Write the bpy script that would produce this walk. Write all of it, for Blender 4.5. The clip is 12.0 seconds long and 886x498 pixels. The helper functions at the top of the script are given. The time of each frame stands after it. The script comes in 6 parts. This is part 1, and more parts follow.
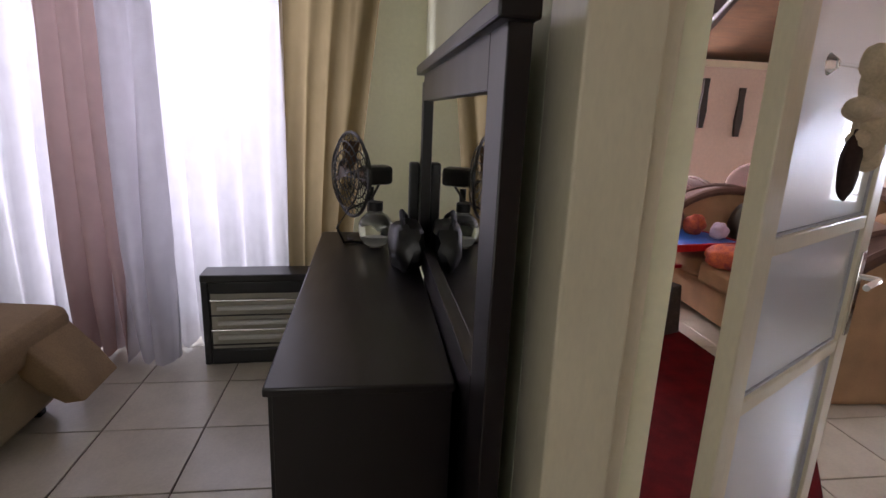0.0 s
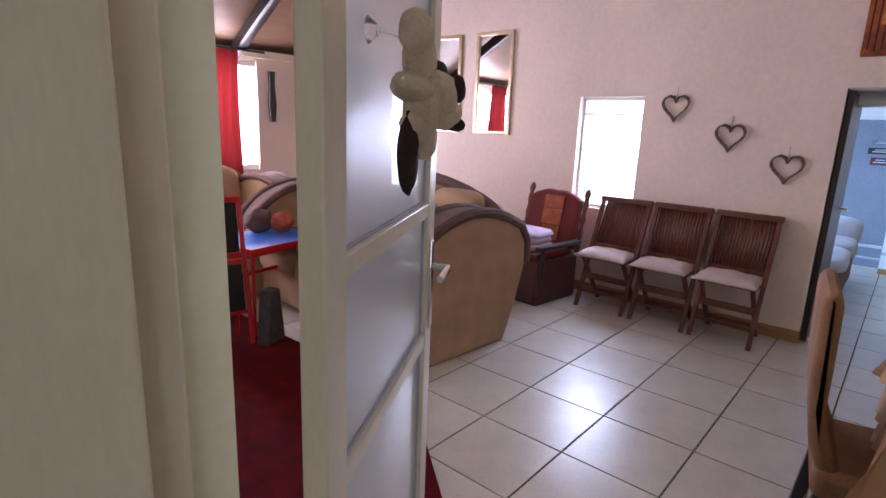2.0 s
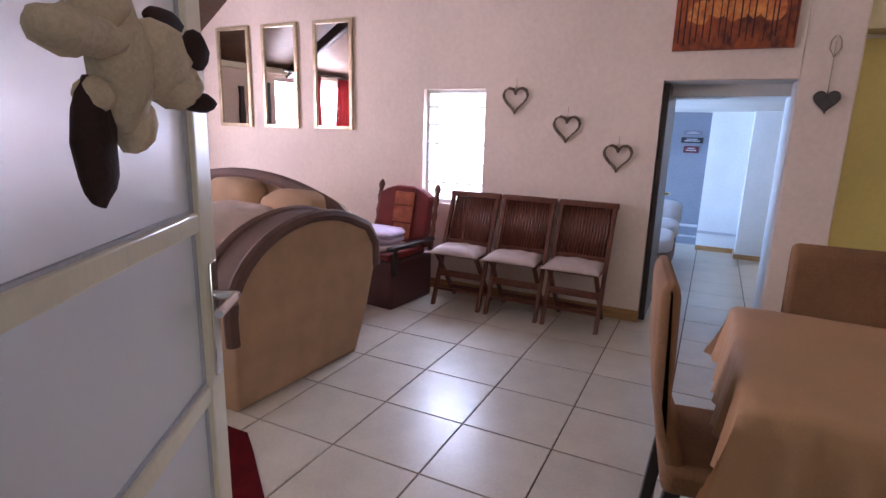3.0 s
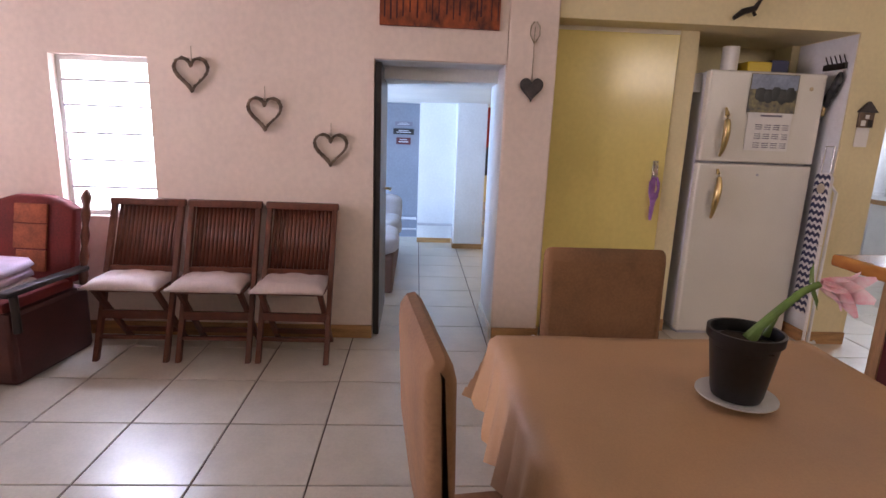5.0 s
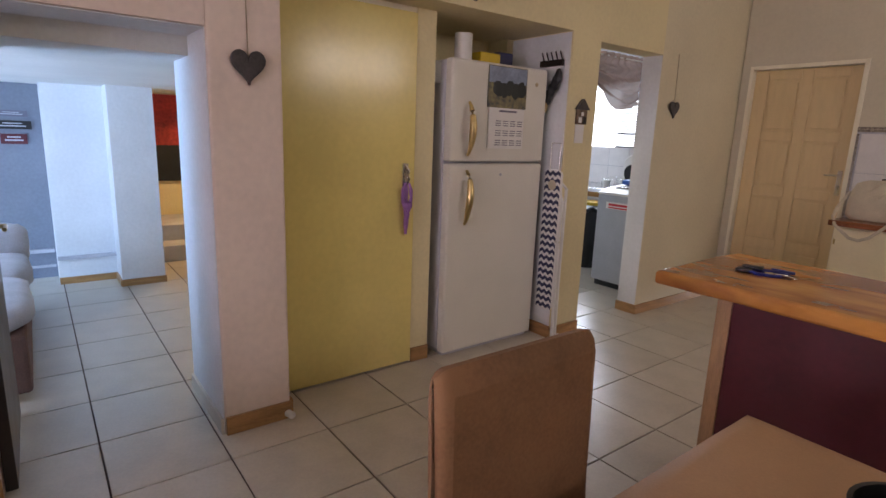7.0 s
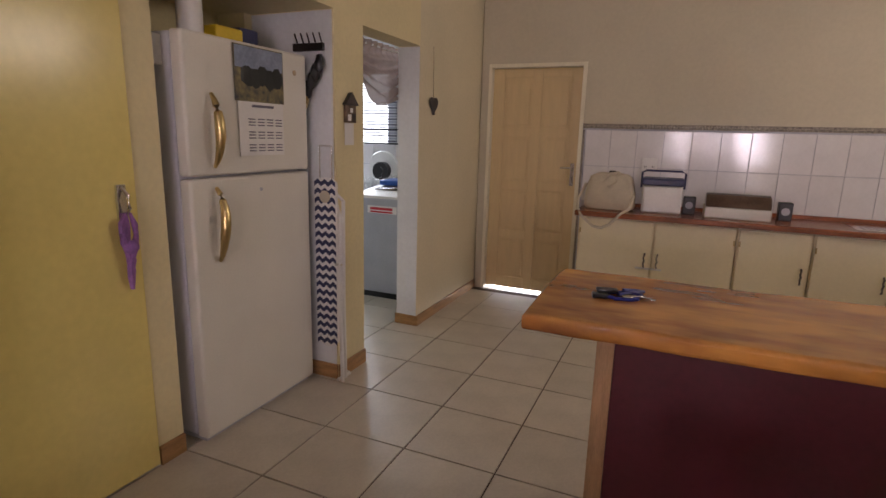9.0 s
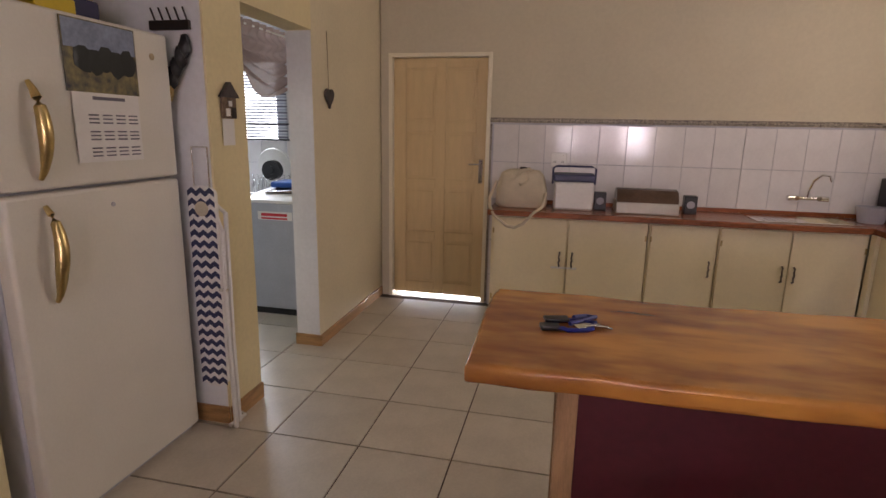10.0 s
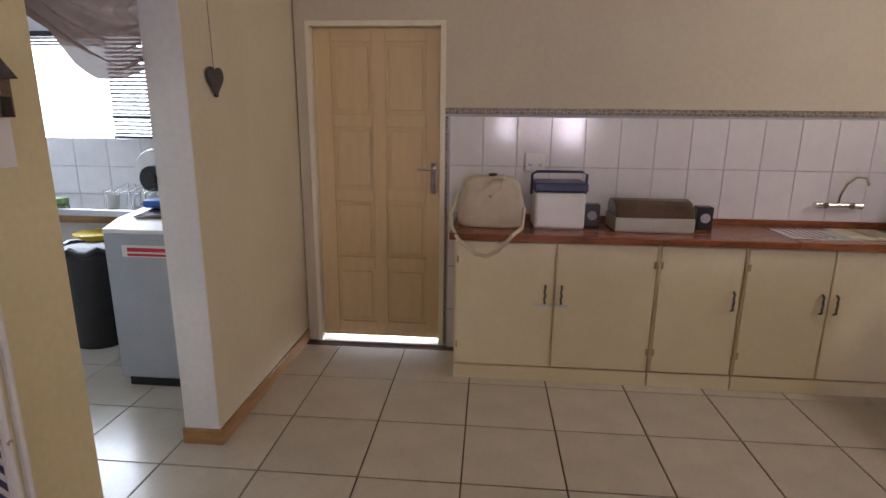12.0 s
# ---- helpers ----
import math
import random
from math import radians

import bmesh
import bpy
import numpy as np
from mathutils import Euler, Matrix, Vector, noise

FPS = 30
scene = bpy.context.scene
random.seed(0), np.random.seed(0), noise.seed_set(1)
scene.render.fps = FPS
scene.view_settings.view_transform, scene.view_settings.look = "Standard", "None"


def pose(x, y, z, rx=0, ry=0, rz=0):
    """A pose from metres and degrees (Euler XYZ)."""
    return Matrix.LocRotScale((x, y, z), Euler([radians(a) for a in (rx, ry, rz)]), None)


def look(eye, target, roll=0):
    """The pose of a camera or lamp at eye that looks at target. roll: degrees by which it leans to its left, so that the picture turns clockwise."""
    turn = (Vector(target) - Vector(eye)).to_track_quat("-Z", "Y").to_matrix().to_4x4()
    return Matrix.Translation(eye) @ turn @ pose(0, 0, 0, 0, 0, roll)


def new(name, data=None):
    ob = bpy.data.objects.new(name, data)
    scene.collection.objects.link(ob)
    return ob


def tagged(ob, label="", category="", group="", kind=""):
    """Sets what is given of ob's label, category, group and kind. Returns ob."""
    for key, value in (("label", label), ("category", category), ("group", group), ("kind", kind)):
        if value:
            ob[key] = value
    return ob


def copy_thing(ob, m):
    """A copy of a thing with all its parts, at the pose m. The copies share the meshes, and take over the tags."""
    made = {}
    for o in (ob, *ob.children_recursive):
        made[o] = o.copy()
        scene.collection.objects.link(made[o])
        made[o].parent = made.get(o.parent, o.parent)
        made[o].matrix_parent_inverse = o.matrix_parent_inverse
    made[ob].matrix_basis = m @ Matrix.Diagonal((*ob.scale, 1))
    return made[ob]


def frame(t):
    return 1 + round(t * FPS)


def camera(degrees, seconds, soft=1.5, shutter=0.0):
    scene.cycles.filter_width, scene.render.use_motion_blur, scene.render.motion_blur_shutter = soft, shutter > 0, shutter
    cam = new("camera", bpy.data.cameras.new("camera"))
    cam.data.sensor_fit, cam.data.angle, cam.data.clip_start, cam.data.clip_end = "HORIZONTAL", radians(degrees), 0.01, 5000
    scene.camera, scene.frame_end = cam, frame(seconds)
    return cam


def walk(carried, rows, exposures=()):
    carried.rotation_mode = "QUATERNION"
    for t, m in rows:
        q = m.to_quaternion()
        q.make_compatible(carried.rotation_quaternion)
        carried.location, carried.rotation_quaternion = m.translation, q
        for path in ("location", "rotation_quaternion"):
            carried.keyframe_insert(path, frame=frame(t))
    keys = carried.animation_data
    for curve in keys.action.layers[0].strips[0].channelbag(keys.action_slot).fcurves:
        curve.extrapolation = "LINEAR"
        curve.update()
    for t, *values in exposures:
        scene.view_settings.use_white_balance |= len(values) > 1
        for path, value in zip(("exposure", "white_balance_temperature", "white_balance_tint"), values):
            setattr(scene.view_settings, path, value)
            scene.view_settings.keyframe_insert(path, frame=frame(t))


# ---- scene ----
cam = camera(78.9, 12.0)
PATH = [
    (0, (-0.114, -0.05, 1.478), (0.157, 1.869, 0.984), 2.4),
    (0.5, (-0.02, 0.034, 1.462), (0.593, 1.877, 0.983), 2.3),
    (1, (0.037, 0.101, 1.462), (0.975, 1.805, 0.998), 2.2),
    (1.5, (0.087, 0.192, 1.464), (1.323, 1.697, 1.008), 2.3),
    (2.5, (0.311, 0.307, 1.442), (1.958, 1.353, 1.001), 2.0),
    (3, (0.476, 0.318, 1.433), (2.227, 1.178, 0.993), 1.6),
    (5, (1.257, 0.428, 1.385), (3.208, 0.321, 0.957), 2.2),
    (5.5, (1.546, 0.474, 1.385), (3.461, 0.074, 0.966), 2.1),
    (6, (1.816, 0.498, 1.395), (3.666, -0.139, 0.977), 1.9),
    (6.5, (2.065, 0.495, 1.406), (3.783, -0.439, 0.985), 1.8),
    (7, (2.308, 0.492, 1.408), (3.864, -0.695, 0.993), 2.1),
    (7.5, (2.526, 0.436, 1.417), (3.918, -0.941, 1.006), 2.0),
    (9.5, (3.09, 0.021, 1.465), (3.674, -1.845, 1.045), 1.3),
    (10, (3.174, -0.168, 1.475), (3.6, -2.074, 1.044), 1.1),
    (10.5, (3.255, -0.368, 1.482), (3.562, -2.294, 1.041), 1.1),
    (11, (3.351, -0.594, 1.49), (3.567, -2.532, 1.045), 0.8),
    (11.5, (3.434, -0.896, 1.503), (3.608, -2.835, 1.043), 0.7),
    (12, (3.519, -1.221, 1.518), (3.681, -3.158, 1.047), 0.6),
]
EXPOSURES = [(0, -0.05, 6300, 13), (0.5, -0.35, 6050, 14), (1.0, -0.05, 6100, 16), (1.5, 0.1, 5900, 17), (2.5, 0.05, 5750, 20), (3.5, 0.05, 6000, 20), (5, 0.3, 6350, 20),
    (5.5, 0.3, 6450, 20), (6.5, 0.15, 6300, 18), (7, 0.05, 6250, 17), (7.5, -0.2, 6200, 16), (9.5, -0.05, 6600, 17), (10.5, 0.0, 6550, 16), (12, 0.0, 6100, 15)]
walk(cam, [(t, look(eye, target, roll)) for t, eye, target, roll in PATH], EXPOSURES)

# ---- world, sun, window light ----
world = bpy.data.worlds.new("world")
scene.world = world
world.use_nodes = True
sky = world.node_tree.nodes.new("ShaderNodeTexSky")
sky.sky_type, sky.sun_disc, sky.sun_elevation, sky.sun_rotation = "NISHITA", False, radians(48), radians(30)
world.node_tree.links.new(sky.outputs[0], world.node_tree.nodes["Background"].inputs[0])
world.node_tree.nodes["Background"].inputs[1].default_value = 0.12
sun = new("sun", bpy.data.lights.new("sun", "SUN"))
sun.data.energy, sun.data.angle, sun.data.color = 3.0, radians(0.5), (1.0, 0.95, 0.87)
sun.matrix_basis = look((0, 0, 0), (-0.35, -0.6, -0.75))

# ---- materials ----
def mat(name, col, rough=0.6, var=0.12, scale=6.0, fine=60.0, bump=0.15, metal=0.0, spec=0.5, coat=0.0, col2=None, stretch=(1, 1, 1), rnd=0.0, bdist=0.004):
    m = bpy.data.materials.new(name)
    m.use_nodes = True
    nt = m.node_tree
    b = nt.nodes["Principled BSDF"]
    N, L = nt.nodes.new, nt.links.new
    tc = N("ShaderNodeTexCoord")
    mp = N("ShaderNodeMapping")
    mp.inputs["Scale"].default_value = stretch
    L(tc.outputs["Object"], mp.inputs[0])
    n1, n2 = N("ShaderNodeTexNoise"), N("ShaderNodeTexNoise")
    n1.inputs["Scale"].default_value, n1.inputs["Detail"].default_value = scale, 5
    n2.inputs["Scale"].default_value, n2.inputs["Detail"].default_value = fine, 3
    L(mp.outputs[0], n1.inputs["Vector"]), L(mp.outputs[0], n2.inputs["Vector"])
    add = N("ShaderNodeMath")
    add.operation = "MULTIPLY_ADD"
    add.inputs[1].default_value = 0.35
    L(n2.outputs["Fac"], add.inputs[0])
    mul = N("ShaderNodeMath")
    mul.operation = "MULTIPLY"
    mul.inputs[1].default_value = 0.65
    L(n1.outputs["Fac"], mul.inputs[0]), L(mul.outputs[0], add.inputs[2])
    ramp = N("ShaderNodeValToRGB")
    c2 = col2 or tuple(c * (1 - 2 * var) for c in col)
    e = ramp.color_ramp.elements
    e[0].position, e[1].position = 0.36, 0.62
    e[0].color, e[1].color = (*c2, 1), (*[min(1, c * (1 + (0 if col2 else 0.5 * var))) for c in col], 1)
    L(add.outputs[0], ramp.inputs[0])
    src = ramp.outputs[0]
    if rnd:
        oi, hsv, mr = N("ShaderNodeObjectInfo"), N("ShaderNodeHueSaturation"), N("ShaderNodeMapRange")
        mr.inputs["To Min"].default_value, mr.inputs["To Max"].default_value = 1 - rnd, 1 + rnd
        L(oi.outputs["Random"], mr.inputs["Value"]), L(mr.outputs[0], hsv.inputs["Value"]), L(src, hsv.inputs["Color"])
        src = hsv.outputs[0]
    L(src, b.inputs["Base Color"])
    rr = N("ShaderNodeMapRange")
    rr.inputs["To Min"].default_value, rr.inputs["To Max"].default_value = max(0.02, rough * 0.82), min(1, rough * 1.18)
    L(n1.outputs["Fac"], rr.inputs["Value"]), L(rr.outputs[0], b.inputs["Roughness"])
    b.inputs["Metallic"].default_value = metal
    b.inputs["Specular IOR Level"].default_value = spec
    b.inputs["Coat Weight"].default_value = coat
    b.inputs["Coat Roughness"].default_value = 0.12
    if bump:
        bp = N("ShaderNodeBump")
        bp.inputs["Strength"].default_value, bp.inputs["Distance"].default_value = bump, bdist
        L(add.outputs[0], bp.inputs["Height"]), L(bp.outputs[0], b.inputs["Normal"])
    return m


def bsdf(m):
    return m.node_tree.nodes["Principled BSDF"]


def glow(name, col, strength):
    m = bpy.data.materials.new(name)
    m.use_nodes = True
    nt = m.node_tree
    nt.nodes.remove(nt.nodes["Principled BSDF"])
    e = nt.nodes.new("ShaderNodeEmission")
    e.inputs[0].default_value, e.inputs[1].default_value = (*col, 1), strength
    nt.links.new(e.outputs[0], nt.nodes["Material Output"].inputs[0])
    return m


M = {}
M["pink_wall"] = mat("cream wall plaster", (0.8, 0.67, 0.59), 0.8, 0.06, 1.3, 30, 0.06)
M["yellow_wall"] = mat("yellow cream plaster", (0.76, 0.66, 0.4), 0.75, 0.05, 1.6, 40, 0.3)
M["kitchen_wall"] = mat("beige plaster", (0.59, 0.53, 0.4), 0.8, 0.04, 1.6, 40, 0.15)
M["cream_wall"] = mat("cream plaster", (0.72, 0.64, 0.46), 0.7, 0.05, 1.4, 40, 0.3)
M["bed_wall"] = mat("pale green cream plaster", (0.78, 0.78, 0.58), 0.8, 0.04, 2, 40, 0.2)
M["white_wall"] = mat("white plaster", (0.74, 0.75, 0.77), 0.8, 0.05, 2, 40, 0.25)
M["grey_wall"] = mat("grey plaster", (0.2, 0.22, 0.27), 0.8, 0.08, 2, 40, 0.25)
M["ceiling"] = mat("white ceiling board", (0.78, 0.77, 0.74), 0.85, 0.04, 2, 50, 0.1)
M["ceil_wood"] = mat("brown ceiling boards", (0.16, 0.09, 0.05), 0.5, 0.2, 4, 40, 0.2, stretch=(1, 8, 8))
M["tile"] = mat("glazed cream floor tile", (0.6, 0.545, 0.46), 0.3, 0.06, 5, 80, 0.03, rnd=0.05, coat=0.12)
M["grout"] = mat("brown grout", (0.13, 0.09, 0.07), 0.9, 0.2, 20, 90)
M["frame"] = mat("cream gloss paint", (0.8, 0.74, 0.58), 0.3, 0.04, 4, 60, 0.05, stretch=(2, 2, 0.6))
M["pantry"] = mat("yellow enamel board", (0.82, 0.68, 0.24), 0.2, 0.04, 2.2, 30, 0.04, bdist=0.01)
M["kdoor"] = mat("varnished pale wood", (0.66, 0.5, 0.27), 0.4, 0.035, 5, 60, 0.05, stretch=(5, 5, 0.7))
M["skirt"] = mat("varnished pine", (0.42, 0.23, 0.09), 0.35, 0.2, 5, 60, 0.1, stretch=(1, 1, 8))
M["post"] = mat("pale raw pine", (0.46, 0.27, 0.13), 0.5, 0.15, 5, 60, 0.08, stretch=(8, 8, 1))
M["worktop"] = mat("reddish brown wood worktop", (0.3, 0.1, 0.04), 0.25, 0.25, 5, 40, 0.05, stretch=(1, 6, 6))
M["cabinet"] = mat("cream painted board", (0.88, 0.79, 0.56), 0.45, 0.03, 3, 50, 0.06)
M["wtile"] = mat("white glazed wall tile", (0.72, 0.7, 0.7), 0.12, 0.03, 8, 60, 0.02, rnd=0.04)
M["mosaic"] = mat("grey brown mosaic", (0.4, 0.35, 0.27), 0.4, 0.3, 60, 160, 0.1, col2=(0.1, 0.08, 0.07))
M["chrome"] = mat("chrome", (0.75, 0.75, 0.75), 0.12, 0.05, 10, 60, 0.0, metal=1)
M["iron"] = mat("dark aged chrome", (0.22, 0.2, 0.18), 0.3, 0.2, 12, 60, 0.0, metal=1)
M["brass"] = mat("dull brass", (0.62, 0.48, 0.22), 0.3, 0.1, 10, 60, 0.0, metal=1)
M["maroon"] = mat("maroon painted board", (0.1, 0.012, 0.02), 0.4, 0.15, 3, 40, 0.08)
M["slab"] = mat("varnished live edge slab", (0.68, 0.3, 0.06), 0.24, 0.22, 3.2, 11, 0.03, coat=0.35, stretch=(0.55, 1.5, 1.5), col2=(0.24, 0.065, 0.018))
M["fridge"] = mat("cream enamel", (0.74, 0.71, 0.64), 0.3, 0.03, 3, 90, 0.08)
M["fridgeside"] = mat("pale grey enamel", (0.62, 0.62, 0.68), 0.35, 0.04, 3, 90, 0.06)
M["tan"] = mat("tan suede", (0.27, 0.14, 0.065), 0.9, 0.14, 7, 120, 0.2)
M["cloth"] = mat("tan table cloth", (0.52, 0.31, 0.16), 0.6, 0.06, 4, 200, 0.08)
M["darkleg"] = mat("black brown wood", (0.02, 0.014, 0.012), 0.4, 0.2, 8, 60)
M["black"] = mat("black plastic", (0.015, 0.015, 0.017), 0.35, 0.2, 10, 80, 0.05)
M["dresser"] = mat("black brown veneer", (0.009, 0.006, 0.008), 0.36, 0.1, 4, 60, 0.02, stretch=(6, 1, 1))
M["teak"] = mat("red brown teak", (0.14, 0.04, 0.02), 0.45, 0.2, 6, 60, 0.12, stretch=(4, 4, 1))
M["cushion"] = mat("pale pink cotton", (0.62, 0.5, 0.47), 0.9, 0.08, 10, 120, 0.2)
M["sofa"] = mat("beige sofa fabric", (0.46, 0.29, 0.17), 0.92, 0.1, 6, 150, 0.2)
M["sofatrim"] = mat("brown sofa piping fabric", (0.14, 0.075, 0.06), 0.8, 0.15, 8, 120, 0.2)
M["white"] = mat("white plastic", (0.78, 0.77, 0.75), 0.4, 0.04, 6, 60, 0.03)
M["silver"] = mat("silver grey enamel", (0.42, 0.44, 0.5), 0.35, 0.05, 5, 60, 0.03)
M["redcloth"] = mat("dark red rug pile", (0.1, 0.005, 0.007), 0.95, 0.2, 9, 160, 0.5, spec=0.08)
M["redcurt"] = mat("dark red curtain", (0.13, 0.02, 0.018), 0.85, 0.2, 5, 100, 0.2)
M["redframe"] = mat("red painted metal", (0.5, 0.01, 0.015), 0.35, 0.1, 6, 60)
M["blue"] = mat("blue plastic", (0.03, 0.12, 0.5), 0.4, 0.1, 6, 60)
M["grey"] = mat("pale grey fabric", (0.5, 0.5, 0.55), 0.9, 0.1, 6, 120, 0.2)
M["cord"] = mat("deep blue woven cord", (0.012, 0.02, 0.22), 0.5, 0.2, 20, 90, 0.2)

# ---- mesh helpers ----
def bm_box(bm, x0, x1, y0, y1, z0, z1, bevel=0.0, seg=2):
    vs = [bm.verts.new((x, y, z)) for z in (z0, z1) for y in (y0, y1) for x in (x0, x1)]
    fs = [bm.faces.new([vs[i] for i in f]) for f in ((0, 2, 3, 1), (4, 5, 7, 6), (0, 1, 5, 4), (2, 6, 7, 3), (0, 4, 6, 2), (1, 3, 7, 5))]
    if bevel:
        ed = list({e for f in fs for e in f.edges})
        bmesh.ops.bevel(bm, geom=ed, offset=bevel, segments=seg, profile=0.5, affect="EDGES")
    return vs


def boxes(*bs, bevel=0.0, seg=2):
    bm = bmesh.new()
    for b in bs:
        bm_box(bm, *b, bevel=bevel, seg=seg)
    return bm


def bm_cyl(bm, p, q, r, r2=None, n=16):
    p, q = Vector(p), Vector(q)
    m = Matrix.Translation((p + q) / 2) @ (q - p).to_track_quat("Z", "Y").to_matrix().to_4x4()
    bmesh.ops.create_cone(bm, cap_ends=True, segments=n, radius1=r, radius2=r if r2 is None else r2, depth=(q - p).length, matrix=m)
    return bm


def cyls(*cs, n=16):
    bm = bmesh.new()
    for c in cs:
        bm_cyl(bm, *c, n=n)
    return bm


def bm_lathe(bm, prof, n=24, at=(0, 0, 0)):
    rings = [[bm.verts.new((at[0] + r * math.cos(2 * math.pi * i / n), at[1] + r * math.sin(2 * math.pi * i / n), at[2] + z)) for i in range(n)] for r, z in prof]
    for a, b in zip(rings, rings[1:]):
        for i in range(n):
            bm.faces.new((a[i], a[(i + 1) % n], b[(i + 1) % n], b[i]))
    bm.faces.new(rings[0][::-1]), bm.faces.new(rings[-1])
    return bm


def bm_extrude(bm, outline, axis, a, b, bevel=0.0):
    """A solid from an outline in the two axes other than axis, from a to b along it."""
    def at(u, v, w):
        return {"x": (w, u, v), "y": (u, w, v), "z": (u, v, w)}[axis]
    lo = [bm.verts.new(at(u, v, a)) for u, v in outline]
    hi = [bm.verts.new(at(u, v, b)) for u, v in outline]
    n = len(outline)
    fs = [bm.faces.new(lo), bm.faces.new(hi)] + [bm.faces.new((lo[i], lo[(i + 1) % n], hi[(i + 1) % n], hi[i])) for i in range(n)]
    bmesh.ops.recalc_face_normals(bm, faces=fs)
    if bevel:
        ed = list(set(fs[0].edges) | set(fs[1].edges))
        bmesh.ops.bevel(bm, geom=ed, offset=bevel, segments=3, profile=0.5, affect="EDGES")
    return bm


def bm_tube(bm, pts, r, n=8, closed=False):
    pts = [Vector(p) for p in pts]
    rings = []
    N = len(pts)
    for i, p in enumerate(pts):
        d = (pts[(i + 1) % N] - pts[i - 1]) if closed else (pts[min(i + 1, N - 1)] - pts[max(i - 1, 0)])
        d.normalize()
        up = Vector((0, 0, 1)) if abs(d.z) < 0.95 else Vector((1, 0, 0))
        u = d.cross(up).normalized()
        v = d.cross(u)
        rr = r[i] if isinstance(r, (list, tuple)) else r
        rings.append([bm.verts.new(p + rr * (math.cos(2 * math.pi * k / n) * u + math.sin(2 * math.pi * k / n) * v)) for k in range(n)])
    for i in range(N if closed else N - 1):
        a, b = rings[i], rings[(i + 1) % N]
        for k in range(n):
            bm.faces.new((a[k], a[(k + 1) % n], b[(k + 1) % n], b[k]))
    if not closed:
        bm.faces.new(rings[0][::-1]), bm.faces.new(rings[-1])
    return bm


def bm_blob(bm, c, s, amp=0.0, freq=4.0, sub=3, seed=0.0, turn=0.0, square=1.0):
    """A rounded lump of half sizes s about c; square below 1 makes it boxier."""
    r = bmesh.ops.create_icosphere(bm, subdivisions=sub, radius=1.0)
    rot = Matrix.Rotation(turn, 3, "Z")
    for v in r["verts"]:
        p = Vector([math.copysign(abs(k) ** square, k) for k in v.co])
        n = 1 + amp * noise.noise(v.co * freq + Vector((seed, seed * 1.7, 0)))
        v.co = rot @ Vector((p.x * s[0] * n, p.y * s[1] * n, p.z * s[2] * n)) + Vector(c)
    return bm


def finish(bm, name, material, smooth=None):
    me = bpy.data.meshes.new(name)
    bmesh.ops.recalc_face_normals(bm, faces=bm.faces)
    bm.to_mesh(me)
    bm.free()
    me.materials.append(material)
    me.shade_smooth() if smooth is True else None
    if smooth is None:
        me.shade_smooth()
        me.set_sharp_from_angle(angle=radians(35))
        for p in me.polygons:
            if p.area > 0.0004 and max(abs(c) for c in p.normal) > 0.9995:
                p.use_smooth = False
    return me


def part(name, bm, material, parent, label="", smooth=None):
    ob = new(name, finish(bm, name, material, smooth))
    ob.parent = parent
    if label:
        ob["label"] = label
    return ob


def mesh_thing(name, bm, material, label, category, at=(0, 0, 0), rz=0.0, group="", kind="", smooth=None):
    ob = new(name, finish(bm, name, material, smooth))
    ob.matrix_basis = pose(*at, 0, 0, rz)
    return tagged(ob, label, category, group, kind)


def thing(name, label, category, at=(0, 0, 0), rz=0.0, group=""):
    ob = new(name)
    ob.empty_display_size = 0.1
    ob.matrix_basis = pose(*at, 0, 0, rz)
    return tagged(ob, label, category, group)


def structure(name, bm, material, label, parent=None, smooth=None):
    ob = new(name, finish(bm, name, material, smooth))
    ob.parent = parent
    return tagged(ob, label, "", "", "structure")


def area(name, eye, target, sx, sy, watts, col):
    d = bpy.data.lights.new(name, "AREA")
    d.shape, d.size, d.size_y, d.energy, d.color = "RECTANGLE", sx, sy, watts, col
    ob = new(name, d)
    ob.matrix_basis = look(eye, target)
    return ob

KY = -4.66     # kitchen back wall
LIGHTS = [
    # name, eye, target, width, height, watts, colour
    ("block_window_light", (4.97, 2.32, 1.24), (3.5, 2.2, 0.6), 0.9, 0.55, 78, (0.7, 0.78, 1.0)),
    ("north_window_light", (2.25, 5.72, 1.5), (2.3, 3.0, 1.3), 1.9, 1.0, 262, (1.0, 0.86, 0.93)),
    ("bedroom_window_light", (-1.3, 3.6, 1.3), (-1.2, 1.0, 1.0), 1.9, 2.0, 52, (0.93, 0.87, 1.0)),
    # added fill from the unseen south side, brightens the door jamb and north wall
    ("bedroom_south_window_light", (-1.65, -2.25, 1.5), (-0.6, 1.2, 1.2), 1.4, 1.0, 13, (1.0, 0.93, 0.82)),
    ("kitchen_window_light", (0.45, -2.85, 2.32), (3.5, -2.2, 0.9), 0.6, 0.42, 12.5, (1.0, 0.86, 0.73)),
    ("kitchen_window_light", (0.45, -3.65, 2.32), (3.5, -2.8, 0.9), 0.6, 0.42, 12.5, (1.0, 0.86, 0.73)),
    ("door_gap_light", (4.24, KY - 0.17, 0.018), (4.24, KY + 1.0, 0.0), 0.74, 0.024, 2.5, (0.85, 0.92, 1.0)),
    ("utility_window_light", (7.0, -5.62, 1.75), (6.2, -3.5, 0.4), 0.7, 1.0, 40, (0.8, 0.9, 1.0)),
    ("corridor_light", (6.4, 2.6, 1.0), (6.2, -0.5, 0.5), 1.0, 2.2, 165, (0.45, 0.68, 1.0)),
    ("stair_lamp", (8.6, -1.1, 1.6), (8.4, -1.2, 0.0), 0.25, 0.25, 14, (1.0, 0.6, 0.22)),
]
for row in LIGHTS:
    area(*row)

